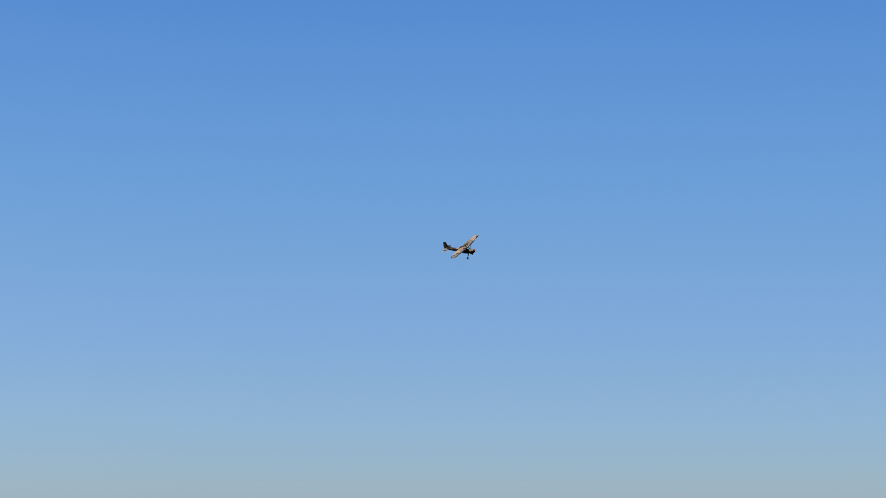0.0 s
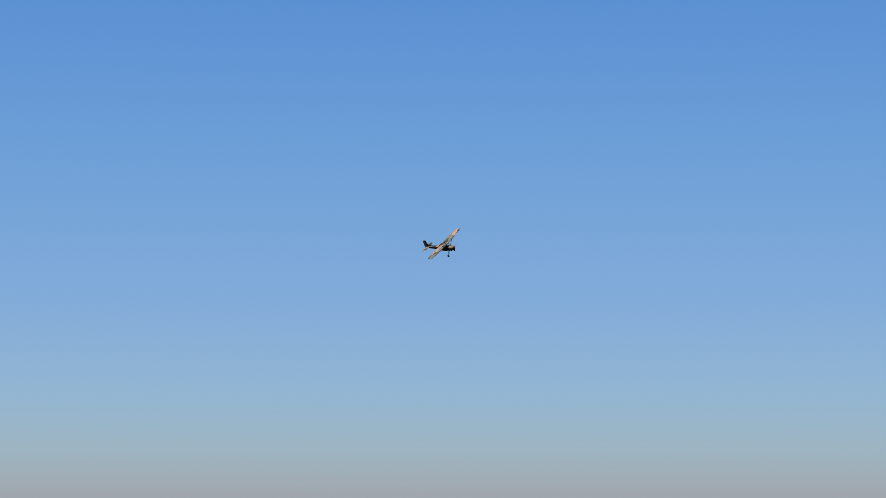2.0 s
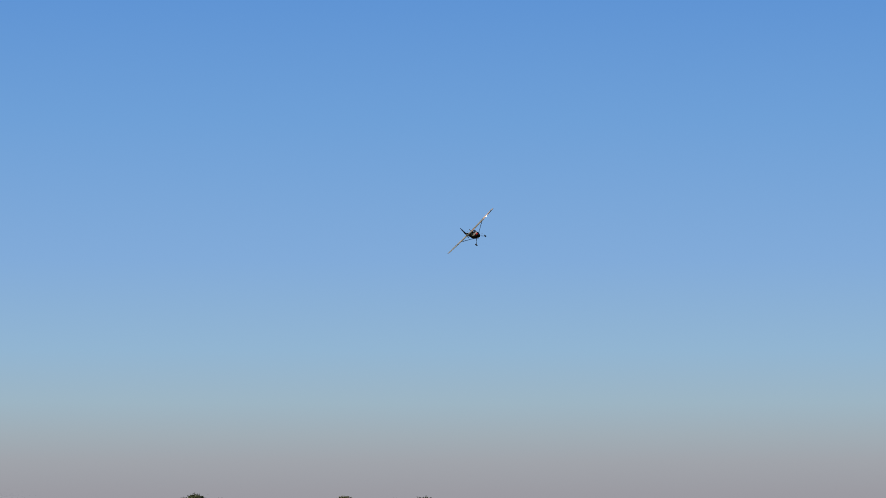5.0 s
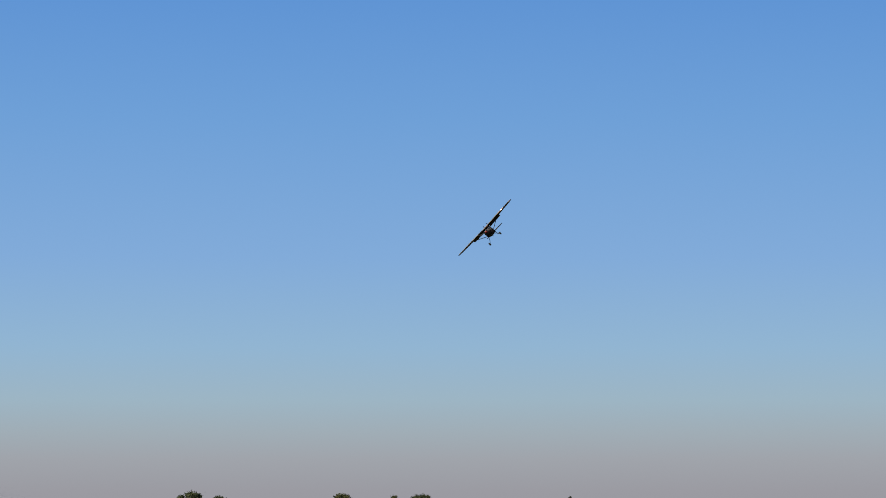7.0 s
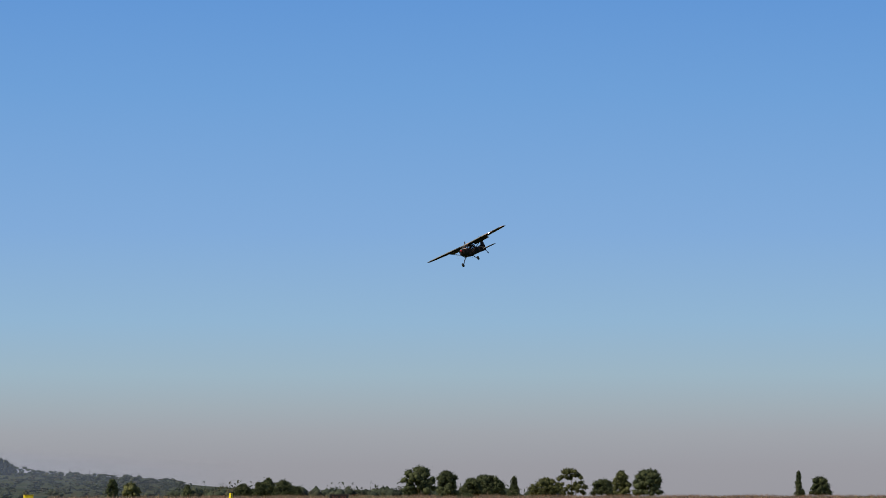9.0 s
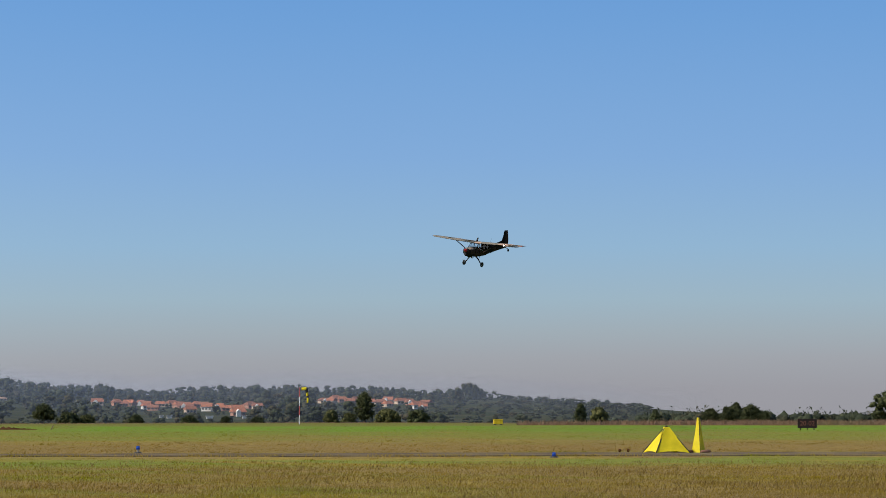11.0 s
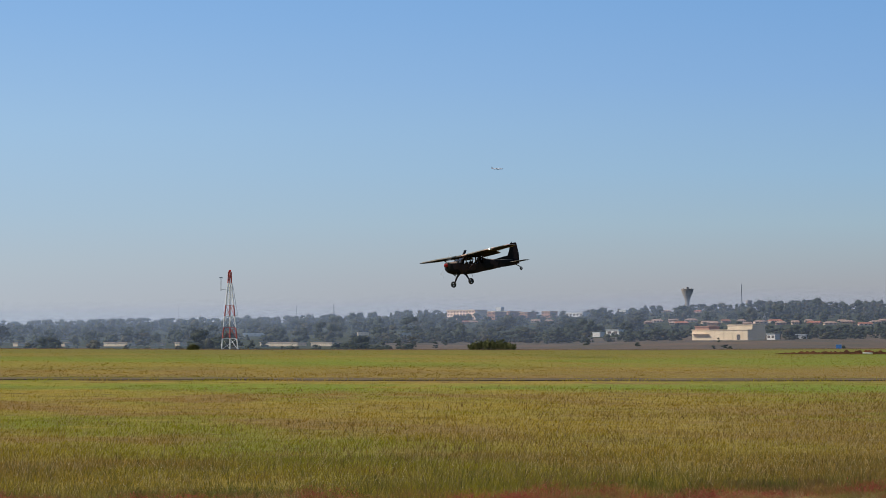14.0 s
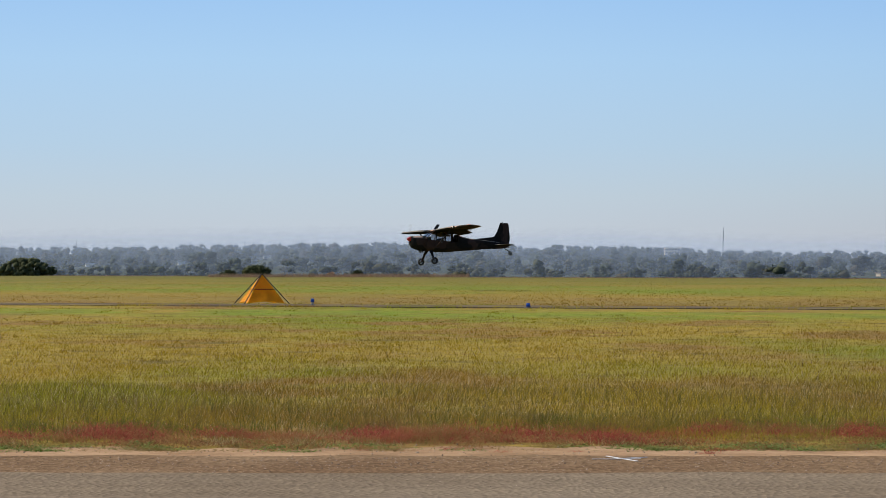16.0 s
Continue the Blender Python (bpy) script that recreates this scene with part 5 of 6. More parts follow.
# ---- bushes and trees along the rim ----
for i, (h, r, w, ht, m, lab) in enumerate((
        (11.42, 366, 1.4, 0.45, LEAF_LIGHT, "small green shrub near the mast"),
        (-7.8, 514, 9.2, 2.9, LEAF_DARK, "wide dark green thicket on the field's rim"), (-3.5, 462, 5.0, 1.7, LEAF_DARK, "dark green bush behind the orange tent"),
        (-4.0, 464, 2.2, 0.9, LEAF_DARK, "low dark bush on the rim"), (-1.6, 448, 1.8, 0.9, LEAF_DARK, "small dark bush on the rim"), (-2.1, 449, 1.3, 0.55, REED, "dry brown tussock on the rim"),
        (26.62, 418, 3.6, 1.5, LEAF_DARK, "low spreading thorn bush"), (26.95, 420, 3.0, 1.1, LEAF_LIGHT, "olive dry shrub on the rim"), (27.88, 422, 2.3, 1.05, LEAF_DARK, "round dark green thorn bush"), (28.87, 424, 2.6, 1.0, LEAF_DARK, "low olive bush on the rim"),
        (29.55, 426, 1.6, 0.8, LEAF_DARK, "small dark bush on the rim"), (30.15, 428, 2.2, 0.7, LEAF_DARK, "small dark bush on the rim"), (31.52, 455, 3.0, 2.0, LEAF_LIGHT, "olive bush beside a tall tree"),
        (31.85, 452, 2.4, 1.5, LEAF_LIGHT, "olive bush beside a tall tree"), (32.58, 452, 4.2, 2.0, LEAF_LIGHT, "spreading olive bush on the rim"), (33.15, 448, 4.0, 1.9, LEAF_DARK, "spreading dark bush on the rim"),
        (36.55, 430, 3.6, 2.6, LEAF_LIGHT, "yellow-green bush behind the reeds"), (36.2, 436, 2.4, 3.2, LEAF_DARK, "dark bush behind the reeds"), (37.6, 440, 2.0, 3.0, LEAF_DARK, "dark bush behind the reeds"),
        (42.8, 372, 3.2, 0.75, LEAF_DARK, "low green weeds before the reeds"))):
    bush(h, r, w, ht, m, lab, 40 + i)
maize_patch(17.02, 357, 5.4, 1.2, "stand of pale green tall-stalked plants on the field's rim")
tree(26.17, 414, 3.3, 2.45, "round", LEAF_DARK, "compact dark green tree on the field's rim", 1)
tree(32.14, 456, 2.8, 4.6, "tall", LEAF_DARK, "upright dark green tree on the field's rim", 2)
RIGHT_TREES = ((38.62, 0.02, 2.2, "round", LEAF_DARK), (38.95, 0.06, 2.6, "round", LEAF_DARK), (39.1, 0.14, 2.8, "tall", LEAF_DARK), (39.38, 0.10, 3.2, "round", LEAF_DARK), (39.62, -0.02, 1.8, "tall", LEAF_DARK),
               (41.92, 0.36, 5.4, "round", LEAF_DARK), (42.44, 0.275, 3.6, "round", LEAF_DARK), (42.9, 0.14, 3.0, "round", LEAF_DARK), (43.2, 0.205, 6.4, "round", LEAF_DARK), (43.70, 0.15, 2.4, "cone", LEAF_DARK),
               (44.3, 0.15, 4.6, "round", LEAF_LIGHT), (44.76, 0.345, 5.0, "round", LEAF_LIGHT), (45.35, 0.12, 3.6, "round", LEAF_DARK), (45.70, 0.29, 3.0, "tall", LEAF_LIGHT), (46.2, 0.31, 5.2, "round", LEAF_DARK),
               (49.0, 0.26, 1.8, "cone", LEAF_DARK), (49.4, 0.17, 3.4, "round", LEAF_DARK), (52.9, 0.19, 3.0, "round", LEAF_DARK), (53.75, 0.2, 2.6, "tall", LEAF_DARK))
for i, (h, e, w, shape, m) in enumerate(RIGHT_TREES):
    r = 470 + 12 * (i % 3)
    z = ground_z(h, r)
    tree(h, r, w * 1.1, EYE + r * math.tan(radians(e)) - z, "dome" if shape == "round" else shape, m,
         "rounded olive-green tree rising over the reeds" if m is LEAF_LIGHT else "dark green tree rising over the reeds", 60 + i, sparse=(h == 44.76), group="trees behind the reeds", crown=r * math.tan(radians(e + (0.15 if shape == "round" else 0.25))))


# ---- buildings on the hills ----
BUILT = []     # heading, half width in degrees, distance, low and high elevation of each building


def site(name, h, e, w, ht, label, category, group="", turn=0.0):
    r, z = hill_spot(h, e)
    BUILT.append((h, math.degrees(w / 2 / r), r, math.degrees(math.atan2(z - EYE, r)), math.degrees(math.atan2(z + ht - EYE, r))))
    return empty(name, Matrix.Translation(at(h, r, z)) @ pose(0, 0, 0, 0, 0, -h + turn), label, category, group), r


def windows(parent, x0, x1, n, z0, z1, y, face="front"):
    for i in range(n):
        c = x0 + (x1 - x0) * (i + 0.5) / n
        d = (x1 - x0) / n * 0.3
        part("window", boxed(c - d, c + d, y - 0.06, y + 0.02, z0, z1), DARK_GLASS, parent)


def house(h, e, w, ht, turn, wall, seed, tiles=None):
    t, r = site("house", h, e, w, ht, ("low house with a dull tan roof and " if tiles else "villa with a terracotta tiled roof and ") + ("white" if wall is WHITE_WALL else "cream" if wall is CREAM_WALL else "tan" if wall is TAN_WALL else "pinkish" if wall is COLLEGE_WALL else "brick") + " walls", "house", "villas on the hillside", turn)
    d, eave = w * 0.75, ht * 0.52
    part("wall", boxed(-w / 2, w / 2, -d / 2, d / 2, -3, eave), wall, t)
    o = 0.5
    hip = w * (0.18 if seed % 2 else 0.02)
    v = [(-w / 2 - o, -d / 2 - o, eave), (w / 2 + o, -d / 2 - o, eave), (w / 2 + o, d / 2 + o, eave), (-w / 2 - o, d / 2 + o, eave), (-w / 2 + hip, 0, ht), (w / 2 - hip, 0, ht)]
    part("roof", mesh_of("roof", v, [(0, 1, 5, 4), (2, 3, 4, 5), (0, 4, 3), (1, 2, 5), (0, 3, 2, 1)]), tiles or TILE_ROOF, t)
    windows(t, -w / 2, w / 2, 3, eave * 0.35, eave * 0.8, -d / 2)
    if seed % 3 == 0:
        part("gable", mesh_of("gable", [(-w * 0.3, -d / 2 - 1.6, -3), (w * 0.05, -d / 2 - 1.6, -3), (w * 0.05, -d / 2 - 1.6, eave * 1.05), (-w * 0.125, -d / 2 - 1.6, eave * 1.55), (-w * 0.3, -d / 2 - 1.6, eave * 1.05),
                                         (-w * 0.3, 0, -3), (w * 0.05, 0, -3), (w * 0.05, 0, eave * 1.05), (-w * 0.125, 0, eave * 1.55), (-w * 0.3, 0, eave * 1.05)],
                              [(0, 1, 2, 3, 4), (5, 9, 8, 7, 6), (0, 5, 6, 1), (1, 6, 7, 2), (2, 7, 8, 3), (3, 8, 9, 4), (4, 9, 5, 0)]), WHITE_WALL, t)
    return t


def block(h, e, w, d, ht, wall, label, turn=0.0, rows=0, cols=0, roof=None, category="building", name="building"):
    t, r = site(name, h, e, w, ht, label, category, turn=turn)
    part("wall", boxed(-w / 2, w / 2, -d / 2, d / 2, -3, ht), wall, t)
    part("roof", boxed(-w / 2 - 0.3, w / 2 + 0.3, -d / 2 - 0.3, d / 2 + 0.3, ht, ht + max(0.25, ht * 0.07)), roof or (METAL_ROOF if wall is WHITE_WALL else CREAM_WALL), t)
    for k in range(rows):
        windows(t, -w / 2, w / 2, cols, ht * (k + 0.3) / rows, ht * (k + 0.75) / rows, -d / 2)
    return t


VILLAS = ((27.16, 0.13), (27.52, 0.12), (27.75, 0.1), (27.97, 0.12), (28.33, 0.1), (28.55, 0.1), (28.79, 0.05), (29.02, 0.09), (29.22, 0.02), (29.45, 0.04), (29.76, 0.0), (30.01, 0.07), (29.78, -0.08),
          (28.08, 0.05), (28.89, -0.03), (31.4, 0.17), (31.87, 0.15), (31.98, 0.17), (32.26, 0.13), (32.45, 0.12), (32.83, 0.15), (33.0, 0.13), (33.3, 0.13), (33.12, 0.06), (32.6, 0.17), (31.6, 0.2))
for i, (h, e) in enumerate(VILLAS):
    rg = random.Random(i)
    house(h, e - 0.03, rg.uniform(5.2, 7.6), rg.uniform(3.4, 4.5), rg.uniform(-35, 45), (TAN_WALL, BRICK_WALL, BRICK_WALL, WHITE_WALL, TAN_WALL)[i % 5], i)
    if i % 2:
        house(h + 0.13, e - 0.045, rg.uniform(4.6, 6.4), rg.uniform(3.2, 4.0), rg.uniform(-35, 45), (BRICK_WALL, TAN_WALL)[i // 2 % 2], i + 1)
TOWN = [(19.95 + 0.21 * i + 0.06 * math.sin(i * 4.1), 0.215 + 0.03 * math.sin(i * 1.9)) for i in range(27)] + [(16.52, 0.22), (16.66, 0.23), (17.84, 0.24), (18.09, 0.25), (20.88, 0.42), (20.13, 0.25), (20.42, 0.25), (20.31, 0.47), (18.59, 0.40)]
for i, (h, e) in enumerate(TOWN):
    rg = random.Random(100 + i)
    house(h, e, rg.uniform(4.0, 8.0), rg.uniform(1.7, 2.5), rg.uniform(-20, 20), (BRICK_WALL, COLLEGE_WALL, TAN_WALL)[i % 3], i * 3 + 1, None if i % 4 == 3 else DULL_ROOF)
hall = block(21.45, -0.087, 31, 14, 4.3, CREAM_WALL, "long low cream building with a pale parapet", -36, roof=CREAM_WALL)
part("door", boxed(9.5, 11.5, -7.06, -6.9, 0, 2.4), DARK_GLASS, hall)
part("canopy", boxed(-15, -6, -8.6, -7.0, 2.5, 2.8), CREAM_WALL, hall)
for i in range(6):
    part("pilaster", boxed(-13 + 5.0 * i, -12.6 + 5.0 * i, -7.2, -7.0, -1, 4.2), CREAM_WALL, hall)
block(21.78, -0.06, 14, 10, 6.0, CREAM_WALL, "cream hall rising behind the long building", -36, roof=CREAM_WALL)
block(21.05, -0.07, 8, 8, 5.4, BRICK_WALL, "red brick hall behind the long building", -36, roof=BRICK_WALL)
block(22.28, -0.08, 4.5, 4, 2.4, WHITE_WALL, "small white outbuilding by the hall", -34, 1, 2)
block(22.75, -0.06, 7, 5, 1.8, WHITE_WALL, "low white shed among dark trees", -6)
block(19.33, 0.0, 7.5, 5, 2.6, WHITE_WALL, "small white building among trees", -34, 1, 2)
block(19.02, -0.03, 4.5, 4, 2.2, WHITE_WALL, "low white shed among dark trees", -34)
block(16.55, 0.30, 33, 14, 7.4, COLLEGE_WALL, "three-storey cream college block with rows of windows", -46, 3, 9)
block(17.05, 0.30, 16, 14, 6.2, BRICK_WALL, "brown brick college block on the ridge", -42, 2, 4)
block(17.35, 0.33, 14, 14, 5.6, BRICK_WALL, "brown brick college block on the ridge", -42, 2, 4)
block(17.17, 0.36, 5, 6, 8.6, WHITE_WALL, "white plant room over the college roofs", -28)
block(17.65, 0.33, 15, 12, 4.8, BRICK_WALL, "brown brick college block on the ridge", -42, 2, 4)
block(18.1, 0.36, 10, 10, 5.4, BRICK_WALL, "square brick building on the ridge", -42, 2, 3)
block(18.62, 0.40, 18, 10, 3.6, WHITE_WALL, "long white-roofed hall on the ridge", -34, 1, 5)
block(19.5, 0.44, 7, 6, 3.0, WHITE_WALL, "white-roofed hall on the ridge", -34)
for h, w, m in ((9.05, 4, CREAM_WALL), (10.05, 14, CREAM_WALL), (10.75, 4, CREAM_WALL), (11.2, 3, CREAM_WALL), (13.1, 22, CREAM_WALL), (13.9, 12, CREAM_WALL), (8.2, 3, CREAM_WALL)):
    block(h, -0.205, w * 0.9, 8, 1.5, CREAM_WALL, "low cream warehouse just past the rim", -30, roof=TAN_WALL)
block(12.55, -0.02, 12, 6, 1.5, WHITE_WALL, "long white roof among trees", -4)
block(14.6, 0.0, 6, 5, 1.6, CREAM_WALL, "cream shed among dark trees", 4)
block(15.4, -0.02, 6, 5, 1.6, WHITE_WALL, "pale shed among dark trees", 4)
block(-6.6, -0.03, 5, 4, 1.8, WHITE_WALL, "small white roof among trees", 4)
block(-4.9, 0.0, 4, 4, 1.8, WHITE_WALL, "small white roof among trees", 4)
block(-3.3, 0.13, 5, 4, 1.8, WHITE_WALL, "small white roof among trees", 4)
block(4.3, 0.16, 12, 8, 7, CREAM_WALL, "pale block of flats on the ridge", 4, 3, 5)
for i, (h, e) in enumerate(((28.35, -0.13), (28.5, -0.14), (29.25, -0.15), (29.9, -0.14), (24.9, -0.13))):
    block(h, e, 1.8 + (i % 3) * 0.6, 1.8, 1.0, WHITE_WALL, "small white tank shed below the villas", 6, name="shed", category="shed")


def water_tower(h):
    r, z = RIDGE - 10, ground_z(h, RIDGE - 10)
    BUILT.append((h, 0.16, r, 0.45, 0.9))
    t = empty("water_tower", Matrix.Translation(at(h, r, z)), "funnel-shaped concrete water tower on the ridge", "tower")
    base = 1.7 + r * math.tan(radians(0.86)) - z
    prof = [(2.2, -3), (1.9, base * 0.3), (2.0, base * 0.45), (2.7, base * 0.6), (4.6, base * 0.85), (5.4, base * 0.96), (5.4, base)]
    part("shaft", loft([[(q * math.cos(2 * math.pi * i / 20), q * math.sin(2 * math.pi * i / 20), zz) for i in range(20)] for q, zz in prof]), CONCRETE, t)
    part("rim", rodded((0, 0, base), (0, 0, base + 0.6), 5.6, seg=20), CONCRETE, t)
    for i in range(6):
        a = i * 1.05
        part("roof_post", rodded((4 * math.cos(a), 4 * math.sin(a), base + 0.5), (4 * math.cos(a), 4 * math.sin(a), base + 1.5), 0.2), CONCRETE, t)
    part("hatch", boxed(-1, 1, -1, 1, base + 0.5, base + 2.2), CONCRETE, t)


def tank_tower(h, e):
    r, z = RIDGE - 10, ground_z(h, RIDGE - 10)
    t = empty("tank_tower", Matrix.Translation(at(h, r, z)), "small square water tank on a concrete stem", "tower")
    top = 1.7 + r * math.tan(radians(e)) - z
    part("stem", rodded((0, 0, -2), (0, 0, top - 4), 1.1), CONCRETE, t)
    part("tank", boxed(-2.3, 2.3, -2.3, 2.3, top - 4.2, top, bevel=0.3), CONCRETE, t)


def far_mast(h, e_top, wide, material, label, r=None):
    r = r or RIDGE - 20
    z = ground_z(h, r)
    BUILT.append((h, math.degrees(wide / 2 / r), r, math.degrees(math.atan2(z - EYE, r)), e_top))
    t = empty("radio_mast", Matrix.Translation(at(h, r, z)), label, "mast", "masts on the ridge")
    top = EYE + r * math.tan(radians(e_top)) - z
    n = 6
    for sx, sy in ((-1, -1), (1, -1), (1, 1), (-1, 1)):
        part("leg", rodded((sx * wide / 2, sy * wide / 2, -2), (sx * wide * 0.12, sy * wide * 0.12, top), 0.11, 0.08, 6), material, t)
    for k in range(n):
        z0, z1 = top * k / n, top * (k + 1) / n
        a, b = wide / 2 * (1 - 0.76 * k / n), wide / 2 * (1 - 0.76 * (k + 1) / n)
        part("brace", rodded((-a, -a, z0), (b, -b, z1), 0.1, seg=5), material, t)
        part("brace", rodded((a, -a, z0), (-b, -b, z1), 0.1, seg=5), material, t)
    part("aerial", rodded((0, 0, top), (0, 0, top + 1.5), 0.1, seg=5), material, t)


water_tower(20.68)
tank_tower(21.83, 0.66)
for h, e, w, lab in ((21.69, 0.95, 1.1, "thin lattice radio mast on the ridge"), (5.25, 0.69, 1.5, "grey lattice radio mast on the ridge"), (-3.72, 0.44, 2.4, "dark lookout mast on the far ridge"),
                     (14.05, 0.58, 1.6, "lattice mast behind the trees"), (13.35, 0.53, 0.5, "thin pole mast on the ridge"), (11.15, 0.52, 0.5, "thin pole mast on the ridge"), (-6.85, 0.46, 0.8, "thin church spire on the far ridge"),
                     (22.12, 0.36, 4.0, "steel power pylon among the trees"), (20.0, 0.46, 1.5, "steel power pylon among the trees")):
    far_mast(h, e, w, GREY_METAL if w != 2.4 else STEEL, lab, 1750 if w == 4.0 else None)
for i in range(9):
    h = 35.62 + 0.155 * i
    t = part("power_pole", rodded((0, 0, -1), (0, 0, 6.5 - 0.25 * i), 0.22, 0.16, 6), STEEL, m=Matrix.Translation(at(h, RIDGE - 60, ground_z(h, RIDGE - 60))))
    tagged(t, "thin dark power pole on the bare ridge", "pole", "poles on the ridge")


# ---- woods ----
def blocks(h, r, z, w, top):
    for bh, hw, br, lo, hi in BUILT:
        if abs(h - bh) < hw + math.degrees(w / r) * 0.4 and r < br + 12:
            if math.degrees(math.atan2(z + top - EYE, r)) > lo + (0.50 + 0.35 * math.sin(r * 7.7)) * (hi - lo) or abs(r - br) < 9:
                return True
    return False


def make_woods():
    rng = np.random.default_rng(21)
    kinds = ("round", "tall", "dome", "round", "tall", "cone", "round", "dome", "tall", "round", "tall", "dome")
    protos = [crown_arrays(rng, s, 1.0, 1.0, 11, 115, 0.062, ICO_LOW, (0.11, 0.22)) for s in kinds]
    spots = []
    while len(spots) < 5600:
        h = rng.uniform(-13, 37.5)
        r = math.sqrt(rng.uniform(1080 ** 2, 2760 ** 2))
        if 14.8 < h < 24.8 and r < 1390 and rng.uniform() < 0.87:
            continue
        z = ground_z(h, r)
        top = rng.uniform(3.8, 7.6) * (1.45 if rng.uniform() < 0.12 and r < 2300 else 1)
        w = top * rng.uniform(0.8, 1.6)
        if 22 < h < 27.5 and r > 1900:
            top *= 1.25
        if h > 33.4 and 1250 < r < 2250:       # a bare slope with low scrub
            top, w = rng.uniform(1.2, 2.4), rng.uniform(4, 8)
        elif h > 34.6 and r > 1500:
            top, w = rng.uniform(2.5, 5.0), rng.uniform(5, 11)
        elif noise.noise((h * 1.1, r * 0.006, 3.0)) < -0.25:
            top, w = top * 0.6, w * 0.8
        if 14.8 < h < 24.8 and r < 1390:
            top, w = top * 0.4, w * 0.45
        if blocks(h, r, z, w, top):
            top, w = top * 0.38, w * 0.5
            if blocks(h, r, z, w, top) and rng.uniform() < 0.8:
                continue
        p = at(h, r, z - 0.05 * top)
        spots.append((p[0], p[1], p[2], w, top))
    # garden trees before the long building, and a dense thicket on its two sides
    for h, r, w, top in ((21.0, 1405, 4.2, 3.0), (21.52, 1408, 7.0, 3.6), (21.62, 1406, 5.0, 3.2), (22.6, 1380, 8.0, 5.2), (22.7, 1384, 6.0, 4.4), (20.45, 1400, 9.0, 5.5), (20.1, 1402, 10.0, 5.8), (19.8, 1398, 9.0, 5.0),
                         (19.6, 1385, 6.0, 3.2), (18.3, 1395, 9.0, 4.6), (17.6, 1398, 9.0, 5.0), (16.9, 1396, 8.0, 4.2), (16.2, 1392, 9.0, 4.4), (23.3, 1392, 9.0, 3.4), (21.35, 1240, 4.0, 1.8), (19.75, 1290, 3.6, 1.9)):
        p = at(h, r, ground_z(h, r) - 0.2)
        spots.append((p[0], p[1], p[2], w, top))
    for i in range(330):
        h = rng.uniform(14.6, 25.2)
        if 20.65 < h < 22.35:
            continue
        r = rng.uniform(1385, 1475)
        top = rng.uniform(2.4, 5.0)
        p = at(h, r, ground_z(h, r) - 0.2)
        if not blocks(h, r, p[2], top, top):
            spots.append((p[0], p[1], p[2], top * rng.uniform(1.0, 1.7), top))
    for i in range(60):
        h, r = rng.uniform(14.0, 15.6), rng.uniform(1090, 1400)
        top = rng.uniform(1.8, 4.0)
        p = at(h, r, ground_z(h, r) - 0.2)
        spots.append((p[0], p[1], p[2], top * rng.uniform(1.1, 1.8), top))
    # a distant row that looks over the reeds
    for i in range(130):
        h = rng.uniform(37.4, 44.5)
        p = at(h, rng.uniform(860, 980), -9.3)
        spots.append((p[0], p[1], p[2], rng.uniform(6, 11), rng.uniform(9.6, 10.7)))
    # the taller clump that stands out on the eastern hill
    for i in range(9):
        h = 34.0 + 0.045 * i
        p = at(h, 2350 + 12 * i, ground_z(h, 2400) - 1)
        spots.append((p[0], p[1], p[2], 8, 9 + 4.5 * math.sin(1.0 + i * 0.25)))
    woods("hill_woods", spots, protos, WOODS, "dense grey-green gum and garden trees over the hills", 22)


# ---- far airliner ----
AIRLINER = []


def make_airliner():
    t = empty("airliner", pose(0, 4700, 260), "tiny far-off twin-engined airliner climbing in the haze", "aircraft")
    part("fuselage", loft([section(x, z, w, w, w, 10, 2.0) for x, z, w in ((9, 0, 0.1), (8.2, 0, 0.7), (6.5, 0, 0.95), (-4, 0, 0.95), (-7.5, 0.3, 0.5), (-9, 0.6, 0.12))]), HAZED_HULL, t, smooth=True)
    for s in (1, -1):
        part("wing", loft([foil(s * 0.5, 2.6, 3.2, -0.4, 0.12), foil(s * 8.5, -2.0, 1.0, 0.5, 0.1)]), HAZED_HULL, t)
        part("tailplane", loft([foil(s * 0.2, -6.6, 1.6, 0.4, 0.1), foil(s * 3.2, -8.2, 0.7, 0.6, 0.1)]), HAZED_HULL, t)
        part("engine", rodded((2.6, s * 3.0, -0.9), (0.4, s * 3.0, -0.9), 0.5, 0.35, 10), HAZED_HULL, t)
    part("fin", loft([fin_ring(0.6, -5.8, -8.2, 0.15), fin_ring(3.4, -8.0, -9.2, 0.08)]), HAZED_HULL, t)
    AIRLINER.append(t)


make_airliner()
make_woods()
make_haze()
make_pebbles()
make_grass()


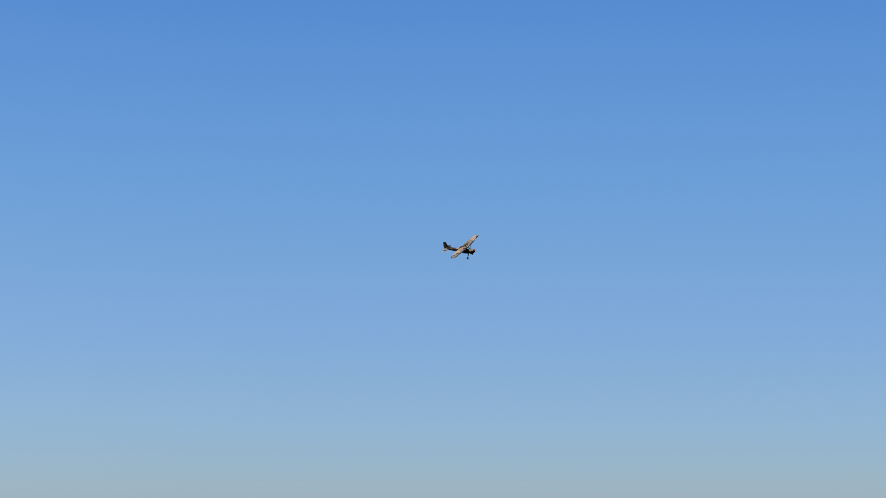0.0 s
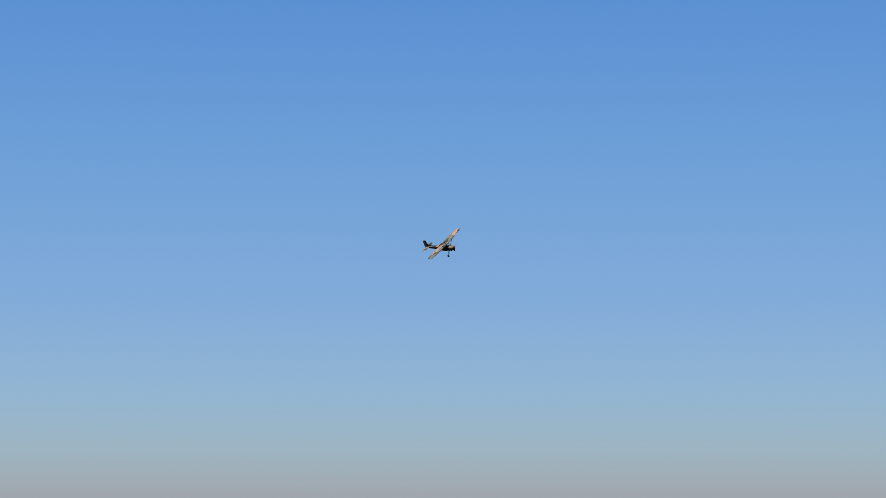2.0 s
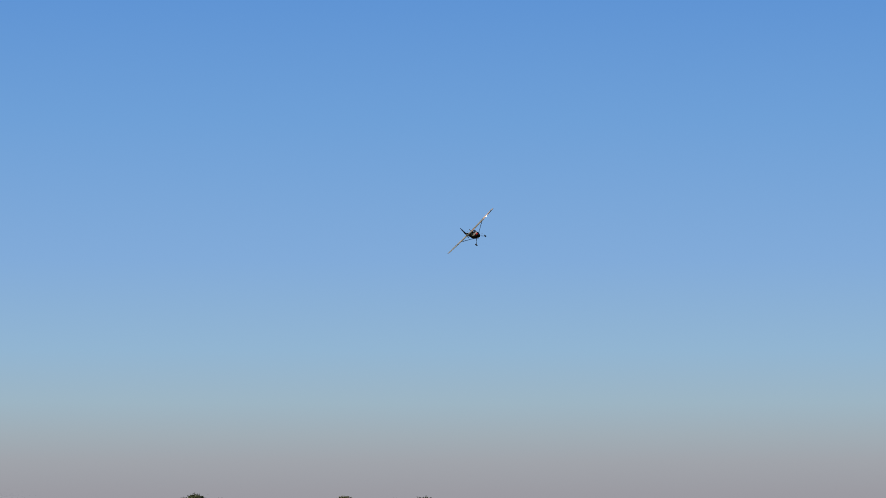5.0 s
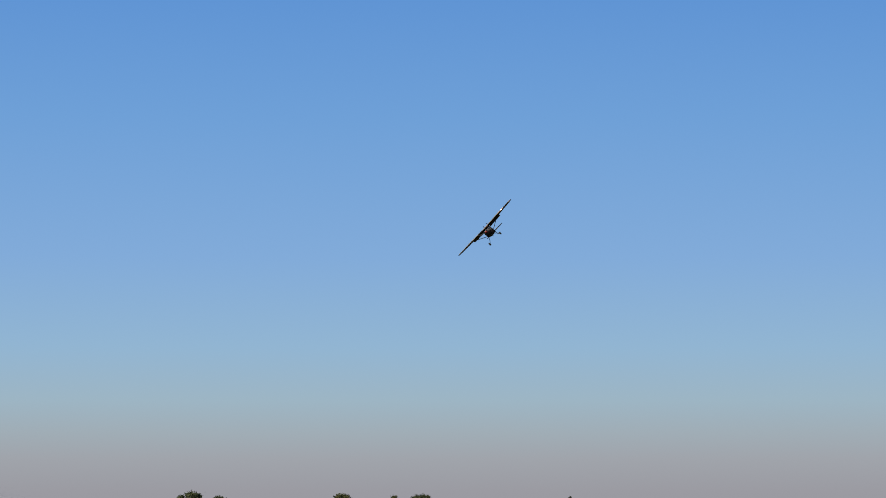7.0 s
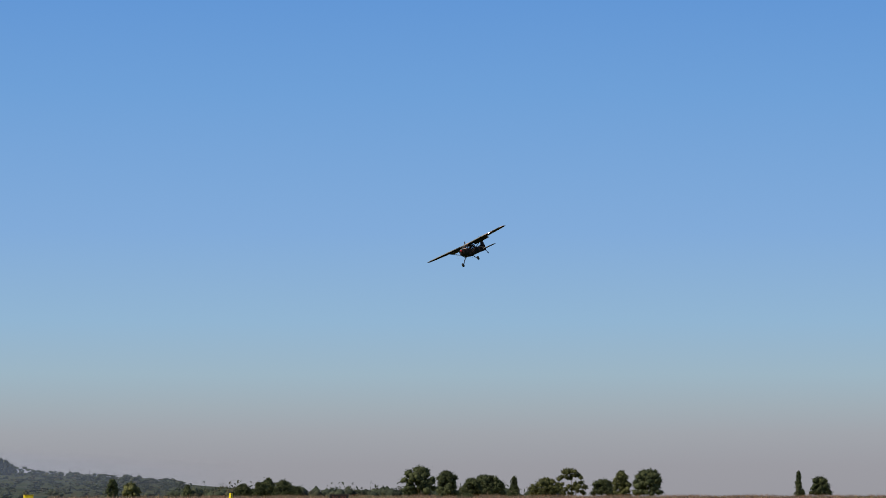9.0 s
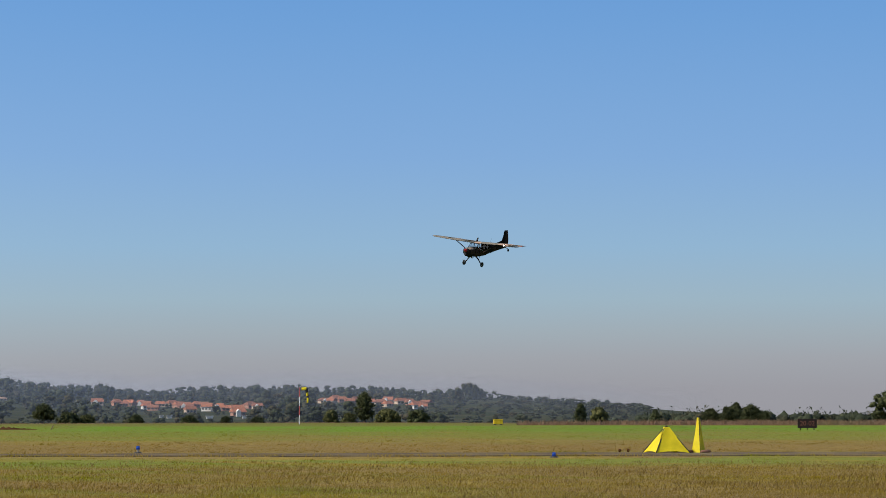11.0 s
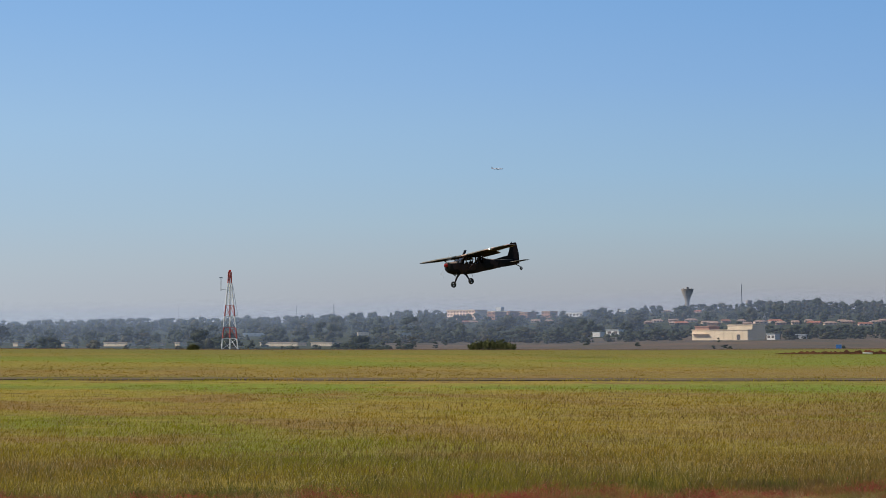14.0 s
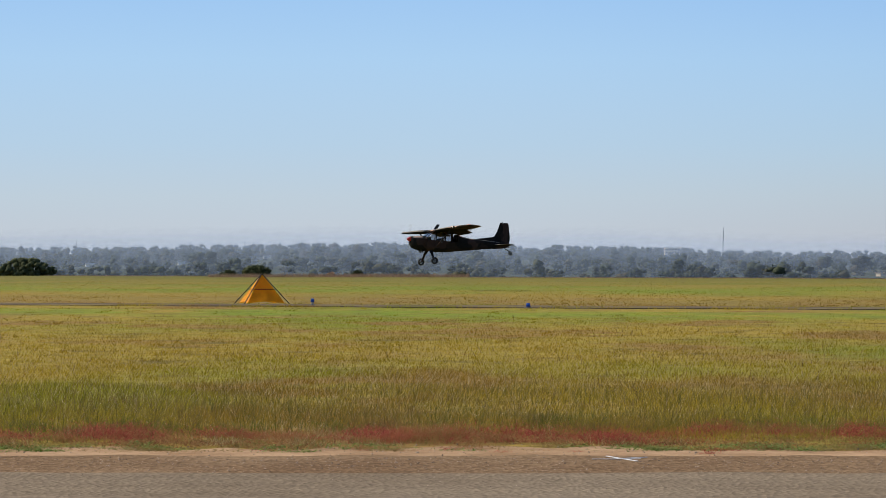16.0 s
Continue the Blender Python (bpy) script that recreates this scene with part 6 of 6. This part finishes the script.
# ---- what moves ----
FLIGHT = [  # seconds, x, y, z, heading from x, pitch up, bank to the right
    (0.0, 368.65, 533.81, 75.40, -65.3, -6.4, 32.8), (0.5, 376.20, 515.85, 75.30, -68.5, -4.5, 34.7), (1.0, 382.64, 497.45, 71.10, -72.2, -3.5, 36.3),
    (1.5, 387.81, 478.65, 67.10, -76.3, -3.3, 37.6), (2.0, 391.55, 459.52, 62.87, -80.7, -3.3, 38.8), (2.5, 393.73, 440.16, 60.00, -85.6, -3.2, 39.8),
    (3.0, 394.02, 420.68, 56.80, -91.7, -3.0, 40.7), (3.5, 391.94, 401.29, 54.68, -99.3, -2.6, 41.1), (4.0, 387.79, 381.04, 52.20, -107.9, -2.4, 42.4),
    (4.2, 385.24, 373.26, 51.17, -111.4, -2.3, 43.3), (5.25, 365.40, 335.60, 47.40, -127.5, -3.6, 45.8), (6.3, 336.79, 304.55, 43.83, -141.6, -4.8, 46.8),
    (6.5, 330.69, 299.56, 43.21, -143.6, -5.1, 46.7), (7.0, 315.21, 289.00, 41.00, -147.8, -5.7, 45.7), (7.5, 299.33, 281.35, 38.92, -150.8, -5.8, 43.2),
    (8.0, 282.64, 275.75, 35.89, -153.0, -5.6, 38.6), (8.2, 275.73, 273.69, 34.78, -153.8, -5.5, 36.3), (9.25, 237.0, 264.0, 28.0, -157.0, -6.3, 17.0),
    (10.3, 197.41, 256.05, 21.56, -158.4, -6.6, -0.0), (10.5, 190.03, 254.88, 20.44, -158.5, -6.4, -3.1), (11.0, 171.83, 252.10, 17.88, -158.6, -5.7, -7.6),
    (11.5, 154.48, 248.79, 15.80, -158.2, -5.1, -7.4), (12.0, 136.72, 245.54, 13.96, -157.4, -4.9, -6.7), (12.5, 119.88, 241.64, 12.42, -156.4, -4.9, -5.0),
    (13.0, 102.41, 237.82, 10.62, -155.9, -4.7, -0.1), (13.5, 85.76, 233.22, 8.97, -156.0, -3.8, 4.3), (14.0, 67.94, 228.39, 7.23, -156.2, -2.4, 6.6),
    (14.5, 51.08, 223.04, 5.85, -155.6, -0.5, 5.0), (15.0, 33.34, 218.19, 4.66, -154.7, 1.3, 0.9), (15.5, 16.97, 213.33, 3.89, -154.1, 2.9, -0.0),
    (16.0, -0.29, 208.34, 3.34, -154.4, 3.9, 2.4)]


def motions():
    walk(aircraft, [(t, pose(x, y, z, bank, -pitch, head)) for t, x, y, z, head, pitch, bank in FLIGHT])
    walk(propeller, [(i / 10, pose(2.18, 0, 0, 37 + 83 * i, 0, 0)) for i in range(161)])
    if AIRLINER:
        walk(AIRLINER[0], [(t, pose(*at(16.76 + 0.36 * (t - 13.0), 4700, EYE + 4700 * math.tan(radians(3.13))), 0, 0, -(16.76 + 0.36 * (t - 13.0)))) for t in range(0, 17)])


motions()
